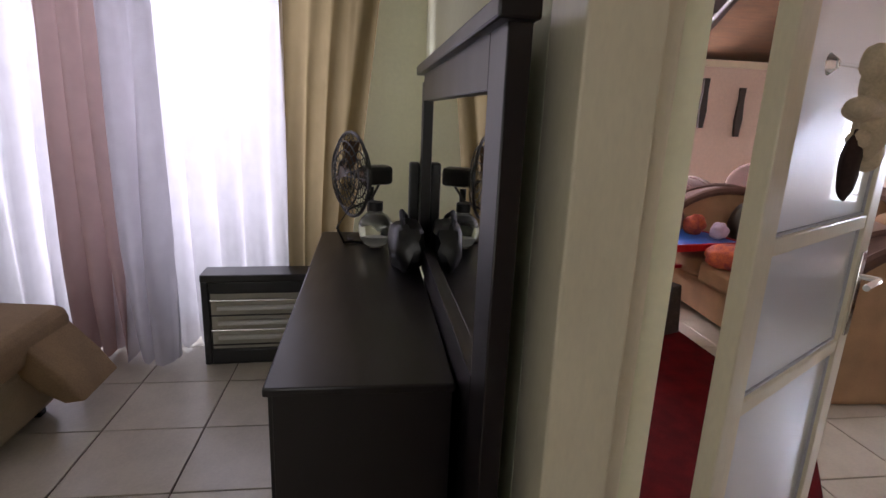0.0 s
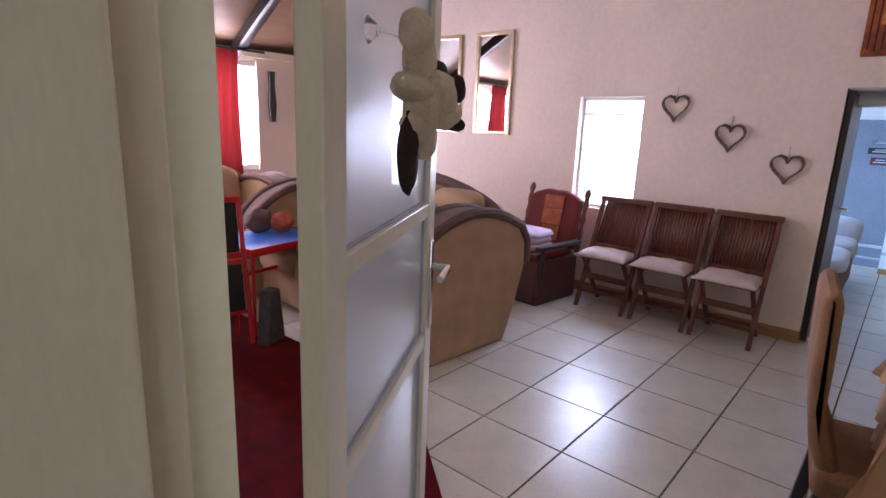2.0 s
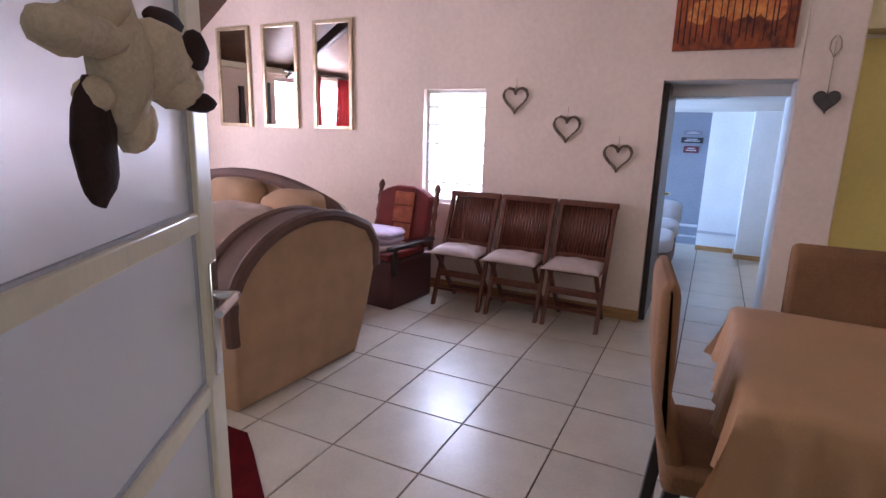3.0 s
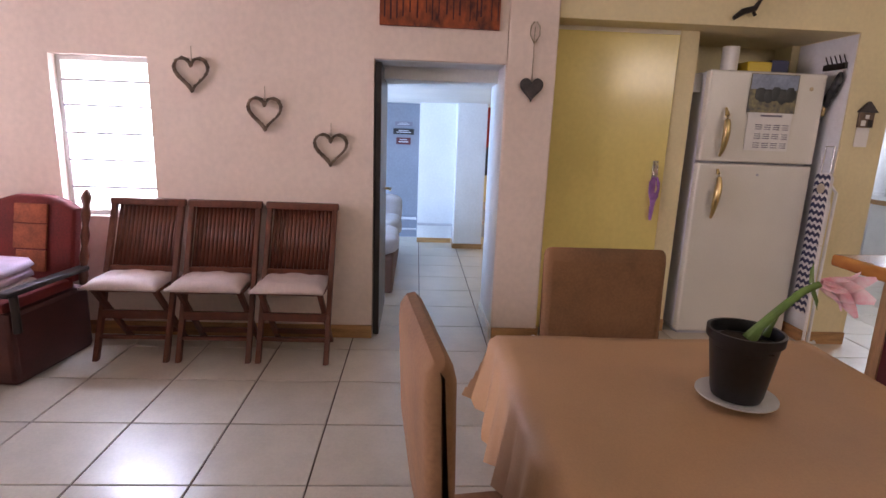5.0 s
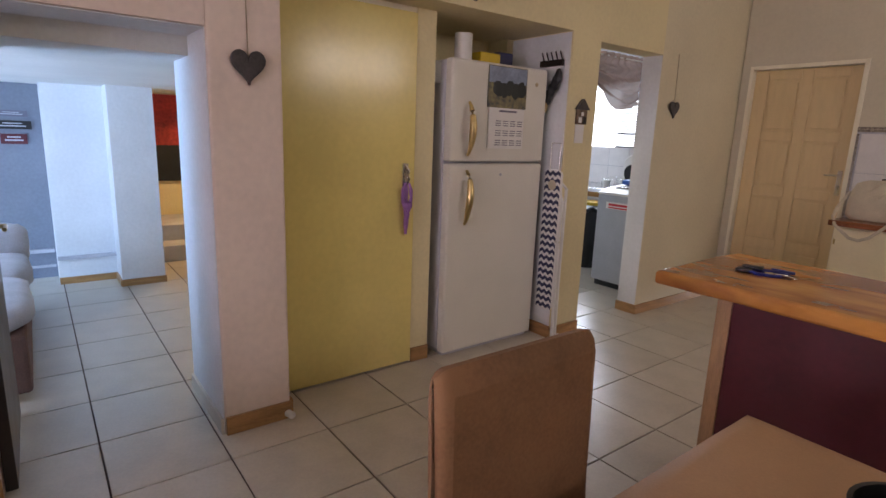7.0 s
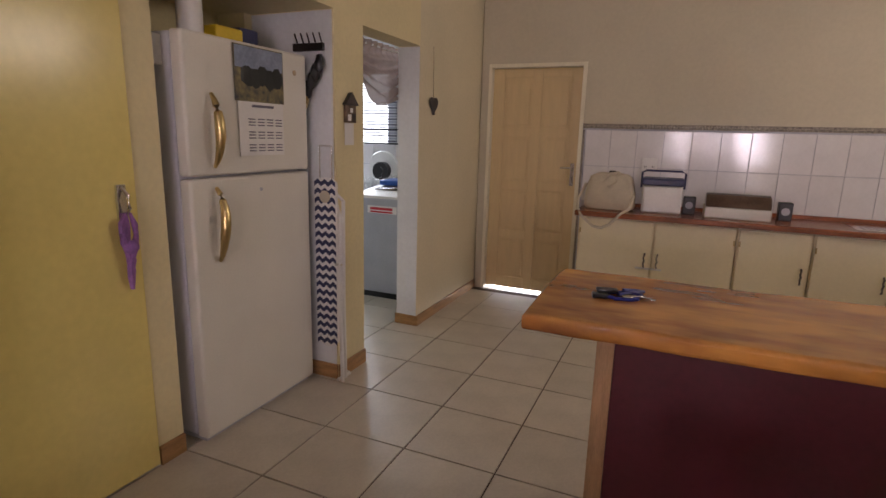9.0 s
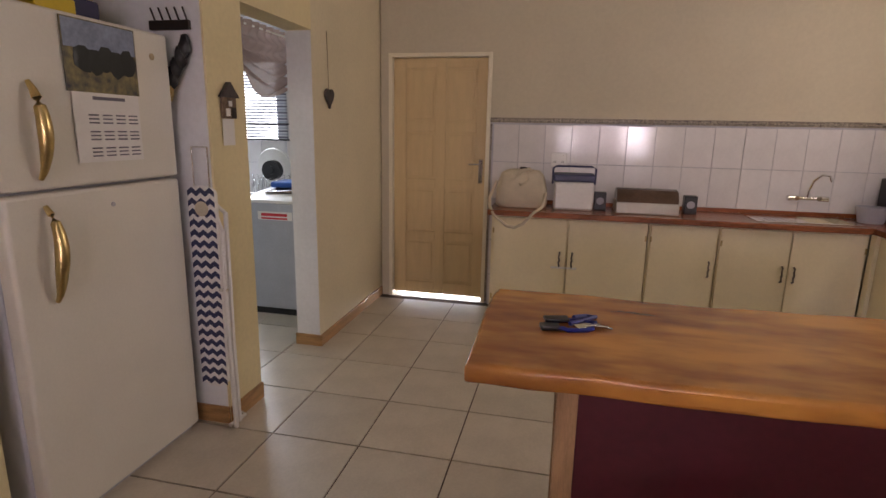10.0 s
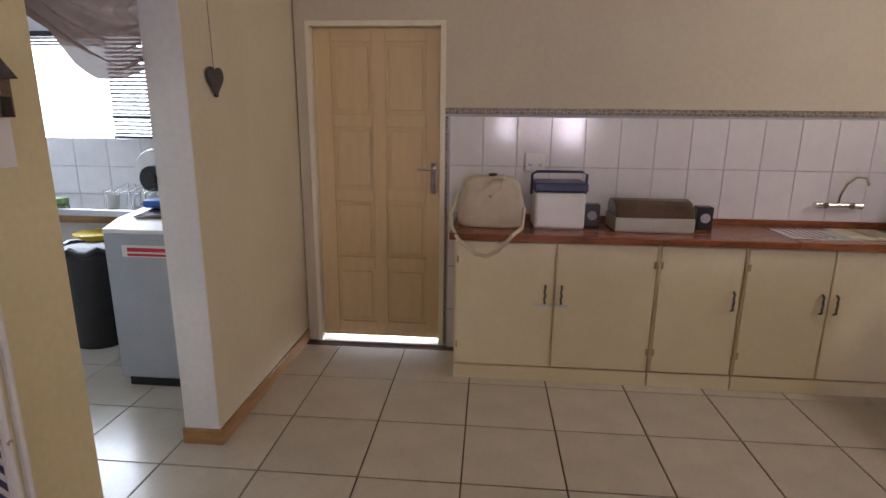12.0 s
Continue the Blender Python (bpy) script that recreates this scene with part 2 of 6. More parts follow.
# ---- the large structure ----
EX = 4.71      # east wall, living side
PX = 4.74      # pillar and pantry side of the east wall
H = 3.5
structure("wall_east", boxes((EX, 5.0, 2.62, 5.8, 0, H), (EX, 5.0, 2.048, 2.62, 0, 0.78), (EX, 5.0, 2.048, 2.62, 1.75, H),
    (EX, 5.0, 0.70, 2.048, 0, H), (EX, 5.0, -0.107, 0.70, 1.80, H)), M["pink_wall"], "cream pink plastered wall of the living room")
structure("wall_pillar", boxes((EX, 5.3, -0.42, -0.107, 0, H), bevel=0.012), M["pink_wall"], "cream plastered pillar beside the doorway")
structure("wall_lintel", boxes((PX, 5.0, -2.36, -0.42, 2.09, H)), M["yellow_wall"], "yellow cream wall over the pantry and the fridge recess")
structure("wall_kitchen_east", boxes((PX + 0.01, 5.5, -2.65, -2.36, 0, H), (PX + 0.01, 4.92, -3.40, -2.65, 2.06, H)), M["yellow_wall"], "yellow cream kitchen wall with an open doorway")
structure("wall_kitchen_corner", boxes((PX + 0.01, 4.92, KY - 0.2, -3.40, 0, H)), M["cream_wall"], "cream plastered wall between the utility doorway and the kitchen door")
structure("trim_utility_reveal", boxes((PX + 0.013, 4.92, -3.40, -3.396, 0.08, 2.056)), M["white_wall"], "white painted reveal of the utility doorway")
structure("trim_recess_side", boxes((PX + 0.02, 5.4, -2.36, -2.357, 0.09, 2.086)), M["white_wall"], "white painted side of the fridge recess")
structure("wall_alcove", boxes((5.50, 5.60, -2.36, -0.42, 0, 2.3), (4.95, 5.50, -1.42, -1.29, 0, 2.09), (5.0, 5.5, -2.36, -0.42, 2.09, 2.2)), M["yellow_wall"], "cream walls of the fridge recess")
structure("wall_south", boxes((3.80, PX, KY - 0.2, KY, 2.09, H), (0.4, 3.80, KY - 0.2, KY, 0, H), (4.67, PX, KY - 0.2, KY, 0, 2.09)), M["kitchen_wall"], "beige plastered kitchen wall")
structure("wall_bedroom", boxes((0.228, 0.563, 1.03, 5.8, 0, H), (0.228, 0.563, -0.6, 1.03, 2.2, H), (0.228, 0.563, -0.95, -0.6, 0, H)), M["bed_wall"], "cream wall between the bedroom and the living room")
structure("wall_west_kitchen", boxes((0.3, 0.56, KY - 0.2, -0.95, 0, 2.0), (0.3, 0.56, KY - 0.2, -0.95, 2.62, H), (0.3, 0.56, KY - 0.2, -4.0, 2.0, 2.62), (0.3, 0.56, -2.5, -0.95, 2.0, 2.62), (0.3, 0.56, -3.32, -3.18, 2.0, 2.62)), M["kitchen_wall"], "cream kitchen wall with a window opening")
structure("wall_north", boxes((0.563, EX, 5.6, 5.8, 0, 0.92), (0.563, EX, 5.6, 5.8, 2.02, H), (3.3, EX, 5.6, 5.8, 0.92, 2.02), (0.563, 1.2, 5.6, 5.8, 0.92, 2.02)), M["pink_wall"], "cream plastered end wall with a window")
structure("wall_bedroom_north", boxes((-3.4, -2.6, 3.5, 3.7, 0, 2.6), (-0.35, 0.228, 3.5, 3.7, 0, 2.6), (-2.6, -0.35, 3.5, 3.7, 2.3, 2.6)), M["bed_wall"], "pale green cream bedroom wall")
structure("wall_bedroom_west", boxes((-3.6, -3.4, -2.2, 3.7, 0, 2.6)), M["bed_wall"], "pale cream bedroom wall")
# unseen wall; its opening is invented to go with the south fill lamp
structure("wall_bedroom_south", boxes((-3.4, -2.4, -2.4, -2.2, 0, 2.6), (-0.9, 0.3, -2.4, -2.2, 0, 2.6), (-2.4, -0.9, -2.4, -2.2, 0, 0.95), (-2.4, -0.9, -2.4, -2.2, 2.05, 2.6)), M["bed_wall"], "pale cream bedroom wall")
structure("ceiling_bedroom", boxes((-3.6, 0.228, -2.4, 3.7, 2.6, 2.7)), M["ceiling"], "white bedroom ceiling")
structure("ceiling", boxes((0.2, 5.7, -4.9, 3.6, H, H + 0.1)), M["ceiling"], "white ceiling")
bm = bmesh.new()
bm_extrude(bm, [(3.6, H), (5.8, 2.0), (5.8, 2.1), (3.6, H + 0.1)], "x", 0.5, 5.0)
structure("ceiling_sloped", bm, M["ceil_wood"], "sloping brown boarded ceiling")
structure("trim_eaves", boxes((0.563, EX, 5.55, 5.6, 2.06, 2.13)), M["frame"], "cream painted cornice under the boarded ceiling")
for i, x in enumerate((1.0, 3.0)):
    bm = bmesh.new()
    bm_extrude(bm, [(3.4, H - 0.18), (5.59, 2.02), (5.59, 2.12), (3.4, H)], "x", x, x + 0.1)
    structure("beam", bm, M["darkleg"], "dark timber rafter")

structure("trim_reveal", boxes((EX + 0.008, 5.3, -0.107, -0.103, 0, 1.796), (EX + 0.008, 5.0, -0.10, 0.69, 1.792, 1.796)), M["white_wall"], "white painted doorway reveal")

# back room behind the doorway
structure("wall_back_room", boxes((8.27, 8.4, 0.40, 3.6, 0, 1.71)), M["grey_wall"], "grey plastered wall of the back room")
structure("wall_back_block", boxes((7.95, 8.27, -0.05, 0.40, 0, 1.71)), M["white_wall"], "pale plastered wall block of the back room")
structure("wall_back_pillar", boxes((7.63, 7.95, -0.38, -0.04, 0, 1.71)), M["white_wall"], "white plastered pillar of the back room")
structure("wall_back_sides", boxes((5.0, 8.4, 3.4, 3.6, 0, 1.71), (5.3, 9.6, -2.4, -2.3, 0, 2.2), (9.5, 9.6, -2.3, 3.6, 0, 2.2), (8.4, 9.5, 0.43, 0.53, 0, 2.2), (5.3, 5.4, -2.3, -0.42, 0, 1.71)), M["yellow_wall"], "cream walls of the back room and the stair lobby")
structure("ceiling_back_room", boxes((5.0, 8.4, -2.4, 3.6, 1.71, 1.83), (8.4, 9.6, -2.4, 0.5, 2.2, 2.3)), M["ceiling"], "low white ceiling of the back room")
structure("steps", boxes((8.4, 9.5, -2.3, 0.4, 0, 0.17), (8.7, 9.5, -2.3, 0.4, 0.17, 0.34), bevel=0.006), M["grey"], "grey tiled steps in the lobby")
structure("baseboard_back", boxes((7.935, 7.95, -0.04, 0.40, 0, 0.06), (7.615, 7.63, -0.39, -0.03, 0, 0.06), (7.63, 7.935, -0.04, -0.025, 0, 0.06)), M["skirt"], "pine skirting of the back room")
structure("trim_back_ledge", boxes((8.22, 8.27, 0.41, 3.3, 0.24, 0.27), (8.24, 8.27, 0.41, 3.3, 0.10, 0.12), (7.92, 7.95, -0.04, 0.40, 0.22, 0.25)), M["grey"], "grey dado ledge low on the wall")

# utility room
structure("wall_utility", boxes((4.92, 8.0, -5.8, -5.6, 0, 1.33), (4.92, 8.0, -5.8, -5.6, 2.15, 2.6), (4.92, 6.25, -5.8, -5.6, 1.33, 2.15), (7.7, 8.0, -5.8, -5.6, 1.33, 2.15),
    (7.9, 8.0, -5.6, -2.6, 0, 2.6), (5.5, 7.9, -2.68, -2.58, 0, 2.6)), M["white_wall"], "white walls of the utility room")
structure("ceiling_utility", boxes((4.92, 8.0, -5.8, -2.58, 2.6, 2.7)), M["ceiling"], "white utility ceiling")

# floor bed
floor = structure("floor", boxes((-3.6, 4.92, -4.9, 5.8, -0.12, -0.006), (4.92, 8.0, -5.8, -2.5, -0.12, -0.006), (4.92, 9.6, -2.5, 3.6, -0.12, -0.006)), M["grout"], "grouted floor bed under cream tiles")

# skirtings
structure("baseboard", boxes((EX - 0.014, EX, 0.70, 5.6, 0, 0.09), (EX - 0.014, EX, -0.42, -0.11, 0, 0.09), (EX, 4.93, -0.435, -0.42, 0, 0.0901), (4.936, 4.95, -1.42, -1.29, 0, 0.09),
    (PX - 0.004, PX + 0.01, -2.65, -2.36, 0, 0.09), (PX - 0.004, PX + 0.01, KY, -3.40, 0, 0.08), (PX - 0.004, 4.93, -3.40, -3.386, 0, 0.0801), (PX + 0.01, 5.4, -2.36, -2.346, 0, 0.0901), bevel=0.003), M["skirt"], "varnished pine skirting board")
structure("trim_reveal_skirt", boxes((EX + 0.01, 5.3, -0.103, -0.09, 0, 0.08)), M["tile"], "cream tile skirting in the doorway")

# door frame at the bedroom doorway
structure("door_frame", boxes((0.228, 0.369, 0.838, 1.03, 0, 2.2), (0.228, 0.563, -0.62, -0.6, 0, 2.2), (0.228, 0.369, -0.6, 0.838, 2.12, 2.2), bevel=0.006), M["frame"], "cream gloss painted wooden door frame")
structure("trim_door_frame", boxes((0.369, 0.45, 0.93, 1.03, 0, 2.2), bevel=0.006), M["frame"], "stepped rebate of the painted door frame")


def nmat(name, build):
    m = bpy.data.materials.new(name)
    m.use_nodes = True
    build(m, m.node_tree, m.node_tree.nodes["Principled BSDF"])
    return m


def _glass(rough, col, coat=0.0, trans=1.0):
    def f(m, nt, b):
        b.inputs["Base Color"].default_value = (*col, 1)
        b.inputs["Roughness"].default_value = rough
        b.inputs["Transmission Weight"].default_value = trans
        b.inputs["IOR"].default_value = 1.45
        b.inputs["Coat Weight"].default_value = coat
        b.inputs["Coat Roughness"].default_value = 0.02
    return f


def _sheer(col, clear, rough=0.8):
    def f(m, nt, b):
        t, tr, mx, mx2, df = (nt.nodes.new("ShaderNode" + k) for k in ("BsdfTranslucent", "BsdfTransparent", "MixShader", "MixShader", "BsdfDiffuse"))
        w, tc, rp = nt.nodes.new("ShaderNodeTexNoise"), nt.nodes.new("ShaderNodeTexCoord"), nt.nodes.new("ShaderNodeValToRGB")
        w.inputs["Scale"].default_value = 9
        rp.color_ramp.elements[0].color, rp.color_ramp.elements[1].color = (*[c * 0.8 for c in col], 1), (*col, 1)
        nt.links.new(tc.outputs["Object"], w.inputs["Vector"]), nt.links.new(w.outputs["Fac"], rp.inputs[0])
        nt.links.new(rp.outputs[0], t.inputs[0]), nt.links.new(rp.outputs[0], df.inputs[0])
        mx2.inputs[0].default_value, mx.inputs[0].default_value = 0.45, clear
        nt.links.new(t.outputs[0], mx2.inputs[1]), nt.links.new(df.outputs[0], mx2.inputs[2])
        nt.links.new(mx2.outputs[0], mx.inputs[1]), nt.links.new(tr.outputs[0], mx.inputs[2])
        nt.links.new(mx.outputs[0], nt.nodes["Material Output"].inputs[0])
    return f


M["glass"] = nmat("clear glass", _glass(0.0, (0.95, 0.97, 0.97)))
M["frost"] = nmat("frosted glass", _glass(0.32, (0.93, 0.97, 1.0), 1.0, 0.55))
M["mirror"] = mat("mirror silver", (0.86, 0.88, 0.87), 0.015, 0.01, 3, 30, 0.0, metal=1)
M["sheer"] = nmat("white sheer curtain", _sheer((0.66, 0.64, 0.68), 0.1))
M["sheerpink"] = nmat("dusty pink sheer curtain", _sheer((0.5, 0.36, 0.33), 0.02))
M["drape"] = nmat("beige curtain", _sheer((0.27, 0.21, 0.115), 0.0))
M["redcurt"] = nmat("dark red curtain cloth", _sheer((0.05, 0.004, 0.004), 0.0))
M["sky"] = glow("bright outdoors", (0.92, 0.96, 1.0), 5.0)
M["garden"] = glow("bright garden outdoors", (0.9, 0.93, 1.0), 1.15)
M["plush"] = mat("cream plush fur", (0.68, 0.56, 0.4), 1.0, 0.12, 14, 160, 0.7, bdist=0.01)
M["brown_plush"] = mat("dark brown plush fur", (0.035, 0.016, 0.014), 1.0, 0.2, 14, 160, 0.6)
M["twig"] = mat("grey brown willow", (0.2, 0.14, 0.1), 0.85, 0.3, 20, 90, 0.4)
M["greyheart"] = mat("dark grey painted wood", (0.07, 0.06, 0.06), 0.6, 0.25, 20, 90, 0.3)
M["string"] = mat("jute string", (0.4, 0.32, 0.22), 0.9, 0.1, 40, 120)
M["gilt"] = mat("pale gilt frame", (0.62, 0.5, 0.33), 0.32, 0.14, 14, 60, 0.1, metal=0.5)
M["purple"] = mat("lilac ribbon", (0.32, 0.14, 0.42), 0.7, 0.2, 14, 80, 0.1)
M["lilac"] = mat("lilac towelling", (0.6, 0.48, 0.62), 0.95, 0.08, 14, 140, 0.4)
M["plaid"] = mat("dark red plaid blanket", (0.16, 0.018, 0.015), 0.95, 0.2, 5, 90, 0.3)
M["plaid2"] = mat("rust plaid patch", (0.34, 0.09, 0.04), 0.95, 0.2, 16, 90, 0.3)
M["leaf"] = mat("green stem", (0.16, 0.26, 0.06), 0.5, 0.2, 12, 60)
M["petal"] = mat("white and pink petal", (0.82, 0.66, 0.64), 0.6, 0.12, 18, 60, 0.1, col2=(0.75, 0.3, 0.33))
M["soil"] = mat("dark potting soil", (0.03, 0.02, 0.015), 1.0, 0.3, 40, 120, 0.8)
M["paper"] = mat("white paper", (0.8, 0.78, 0.76), 0.7, 0.03, 6, 60)
M["darkred"] = mat("dark red brown upholstery", (0.07, 0.02, 0.018), 0.6, 0.15, 5, 80, 0.1)
M["ink"] = mat("grey print", (0.16, 0.15, 0.2), 0.7, 0.05, 6, 60)
M["redink"] = mat("red print", (0.6, 0.03, 0.05), 0.6, 0.05, 6, 60)
M["canvasbag"] = mat("cream canvas", (0.6, 0.53, 0.4), 0.9, 0.08, 10, 140, 0.3)
M["yellow"] = mat("yellow plastic", (0.7, 0.5, 0.03), 0.4, 0.05, 6, 60)
M["navy"] = mat("navy plastic", (0.025, 0.03, 0.1), 0.4, 0.1, 6, 60)
M["smoke"] = mat("smoky brown plastic", (0.1, 0.06, 0.04), 0.15, 0.15, 6, 60)
M["heatpanel"] = mat("pale metal heater panel", (0.45, 0.43, 0.36), 0.35, 0.06, 6, 60, 0, metal=0.4)
M["bedcover"] = mat("fawn bedspread", (0.33, 0.22, 0.12), 0.9, 0.12, 6, 120, 0.3)
M["bedbase"] = mat("pale bed base fabric", (0.5, 0.4, 0.27), 0.9, 0.08, 6, 120, 0.2)
M["orange"] = mat("mottled orange toy cloth", (0.6, 0.14, 0.05), 0.9, 0.2, 14, 90, 0.2, col2=(0.25, 0.04, 0.05))
M["pinkplas"] = mat("pink painted wood", (0.6, 0.3, 0.32), 0.5, 0.1, 6, 60)
M["smallwt"] = mat("white plaster rail", (0.7, 0.68, 0.62), 0.5, 0.05, 6, 60)
for k in ("leaf", "petal"):
    bsdf(M[k]).inputs["Subsurface Weight"].default_value = 0.15
    bsdf(M[k]).inputs["Subsurface Radius"].default_value = (0.01, 0.01, 0.005)


def arc(cx, cz, rx, rz, a0, a1, n):
    return [(cx + rx * math.cos(radians(a0 + (a1 - a0) * i / n)), cz + rz * math.sin(radians(a0 + (a1 - a0) * i / n))) for i in range(n + 1)]


# ---- windows ----
def glass_block_window():
    w = structure("window_1", boxes((4.78, 4.80, 2.048, 2.62, 0.78, 0.81), (4.78, 4.80, 2.048, 2.62, 1.72, 1.75), (4.78, 4.80, 2.048, 2.074, 0.81, 1.72), (4.78, 4.80, 2.594, 2.62, 0.81, 1.72), bevel=0.002), M["white"], "white framed louvre window")
    bars = boxes(*[(4.775, 4.79, 2.07, 2.598, z, z + 0.012) for z in (0.95, 1.12, 1.285, 1.45, 1.60)])
    part("glazing_bar", bars, M["grey"], w)
    for i in range(5):
        p = part("pane", boxes((4.785, 4.79, 2.074, 2.594, 0.82 + i * 0.17, 0.94 + i * 0.17)), M["glass"], w)
        p.visible_shadow = False


glass_block_window()
def backdrop(name, b, m="sky"):
    structure(name, boxes(b), M[m], "bright daylight outside the window")


backdrop("backdrop_one", (4.985, 4.998, 2.055, 2.61, 0.785, 1.745))
backdrop("backdrop_north", (1.2, 3.3, 5.79, 5.8, 0.92, 2.02))
backdrop("backdrop_bedroom", (-2.6, -0.35, 3.69, 3.7, 0.0, 2.3), "garden")
# added glow panel behind the invented south opening, out of view
backdrop("backdrop_bedroom_added", (-2.4, -0.9, -2.4, -2.39, 0.95, 2.05), "garden")
backdrop("backdrop_utility", (6.25, 7.7, -5.8, -5.79, 1.33, 2.15))
backdrop("backdrop_door", (3.85, 4.66, KY - 0.26, KY - 0.22, -0.02, 0.3))


def curtain(name, x0, x1, y, z0, z1, folds, amp, m, label, seed=0, flare=0.0, dx1=0.0):
    """A hanging curtain along x with uneven folds; flare widens folds at the foot; dx1 moves its far end at the foot."""
    bm = bmesh.new()
    rnd = random.Random(seed)
    ph = [rnd.uniform(-0.6, 0.6) for _ in range(folds + 2)]
    n, rows = folds * 8, 14
    g = []
    for j in range(rows + 1):
        v = j / rows
        row = []
        for i in range(n + 1):
            u = i / n
            k = u * folds
            a = amp * (0.5 + 0.8 * v + flare * v * v)
            off = a * math.sin(2 * math.pi * (k + 0.25 * math.sin(3 * v + ph[int(k)]))) + 0.5 * a * noise.noise(Vector((k * 0.8 + seed, v * 1.4, 1)))
            x = x0 + (x1 - x0) * u + dx1 * u * v + 0.25 * a * math.cos(4.4 * math.pi * k * 0.5)
            row.append(bm.verts.new((x, y + off, z1 + (z0 - z1) * v)))
        g.append(row)
    for a, b in zip(g, g[1:]):
        for i in range(n):
            bm.faces.new((a[i], a[i + 1], b[i + 1], b[i]))
    return mesh_thing(name, bm, M[m], label, "curtain", smooth=True)


curtain("sheer_curtain", -3.0, -0.55, 3.25, 0.02, 2.42, 15, 0.05, "sheer", "long white sheer curtain hanging to the bedroom floor", 3, 0.6)
curtain("sheer_curtain", -1.83, -1.50, 3.12, 0.02, 2.42, 3, 0.05, "sheerpink", "gathered dusty pink sheer curtain beside the white sheer", 5, 0.5)
curtain("sheer_curtain", -1.50, -1.22, 3.02, 0.02, 2.42, 2, 0.06, "sheer", "white sheer curtain fold reaching the floor tiles", 15, 0.8)
curtain("curtain", -0.62, -0.02, 3.2, 0.05, 2.42, 4, 0.045, "drape", "heavy beige curtain gathered beside the bedroom window", 7, 0.2, -0.26)
mesh_thing("curtain_rail", cyls(((-3.2, 3.2, 2.44), (0.15, 3.2, 2.44), 0.014)), M["darkleg"], "dark curtain rail along the bedroom window", "curtain rail")
curtain("curtain", 1.78, 2.16, 5.44, 0.85, 2.09, 6, 0.03, "redcurt", "dark red curtain drawn to one side of the window", 9, 0.2, 0.10)
curtain("curtain", 2.55, 3.02, 5.44, 0.85, 2.09, 5, 0.03, "redcurt", "dark red curtain drawn to the side of the end wall window", 11, 0.2)
curtain("net_curtain", 2.16, 2.6, 5.5, 0.95, 2.02, 4, 0.01, "sheer", "white net curtain between the red curtains", 12)
mesh_thing("curtain_rail", cyls(((1.7, 5.44, 2.1), (3.3, 5.44, 2.1), 0.012)), M["darkleg"], "dark curtain rail over the red curtains", "curtain rail")
structure("window_2", boxes((1.2, 3.3, 5.62, 5.66, 0.92, 0.97), (1.2, 3.3, 5.62, 5.66, 1.97, 2.02), (2.5, 2.54, 5.62, 5.66, 0.97, 1.97)), M["white"], "white window frame in the end wall")

# ---- bedroom ----
def dresser():
    t = thing("dresser", "long black brown dresser standing against the bedroom wall", "dresser", (0, 0, 0))
    part("top", boxes((-0.375, 0.11, 1.19, 2.96, 0.775, 0.80), bevel=0.006), M["dresser"], t)
    part("body", boxes((-0.355, 0.105, 1.21, 2.94, 0.06, 0.775), bevel=0.003), M["dresser"], t)
    part("plinth", boxes((-0.29, 0.1, 1.24, 2.92, 0.0, 0.06)), M["black"], t)
    for i in range(3):
        for k in range(2):
            d = part("drawer", boxes((-0.371, -0.355, 1.24 + i * 0.57, 1.79 + i * 0.57, 0.09 + k * 0.34, 0.42 + k * 0.34), bevel=0.003), M["dresser"], t)
            part("handle", boxes((-0.39, -0.371, 1.43 + i * 0.57, 1.60 + i * 0.57, 0.25 + k * 0.34, 0.265 + k * 0.34), bevel=0.002), M["chrome"], d)


def dresser_mirror():
    t = thing("dressing_mirror", "wide dressing mirror in a black brown wooden frame behind the dresser", "mirror")
    part("frame", boxes((0.115, 0.16, 0.90, 1.04, 0.0, 1.66), (0.115, 0.16, 2.36, 2.44, 0.8, 1.60), (0.115, 0.16, 1.04, 2.36, 1.52, 1.64), (0.115, 0.16, 1.04, 2.36, 0.80, 0.90), bevel=0.004), M["dresser"], t)
    part("cornice", boxes((0.09, 0.165, 0.87, 2.47, 1.63, 1.67), bevel=0.006), M["dresser"], t)
    part("glass", boxes((0.137, 0.147, 1.04, 2.36, 0.90, 1.52)), M["mirror"], t)
    part("backing", boxes((0.147, 0.166, 0.97, 2.42, 0.1, 1.6)), M["dresser"], t)


dresser()
dresser_mirror()


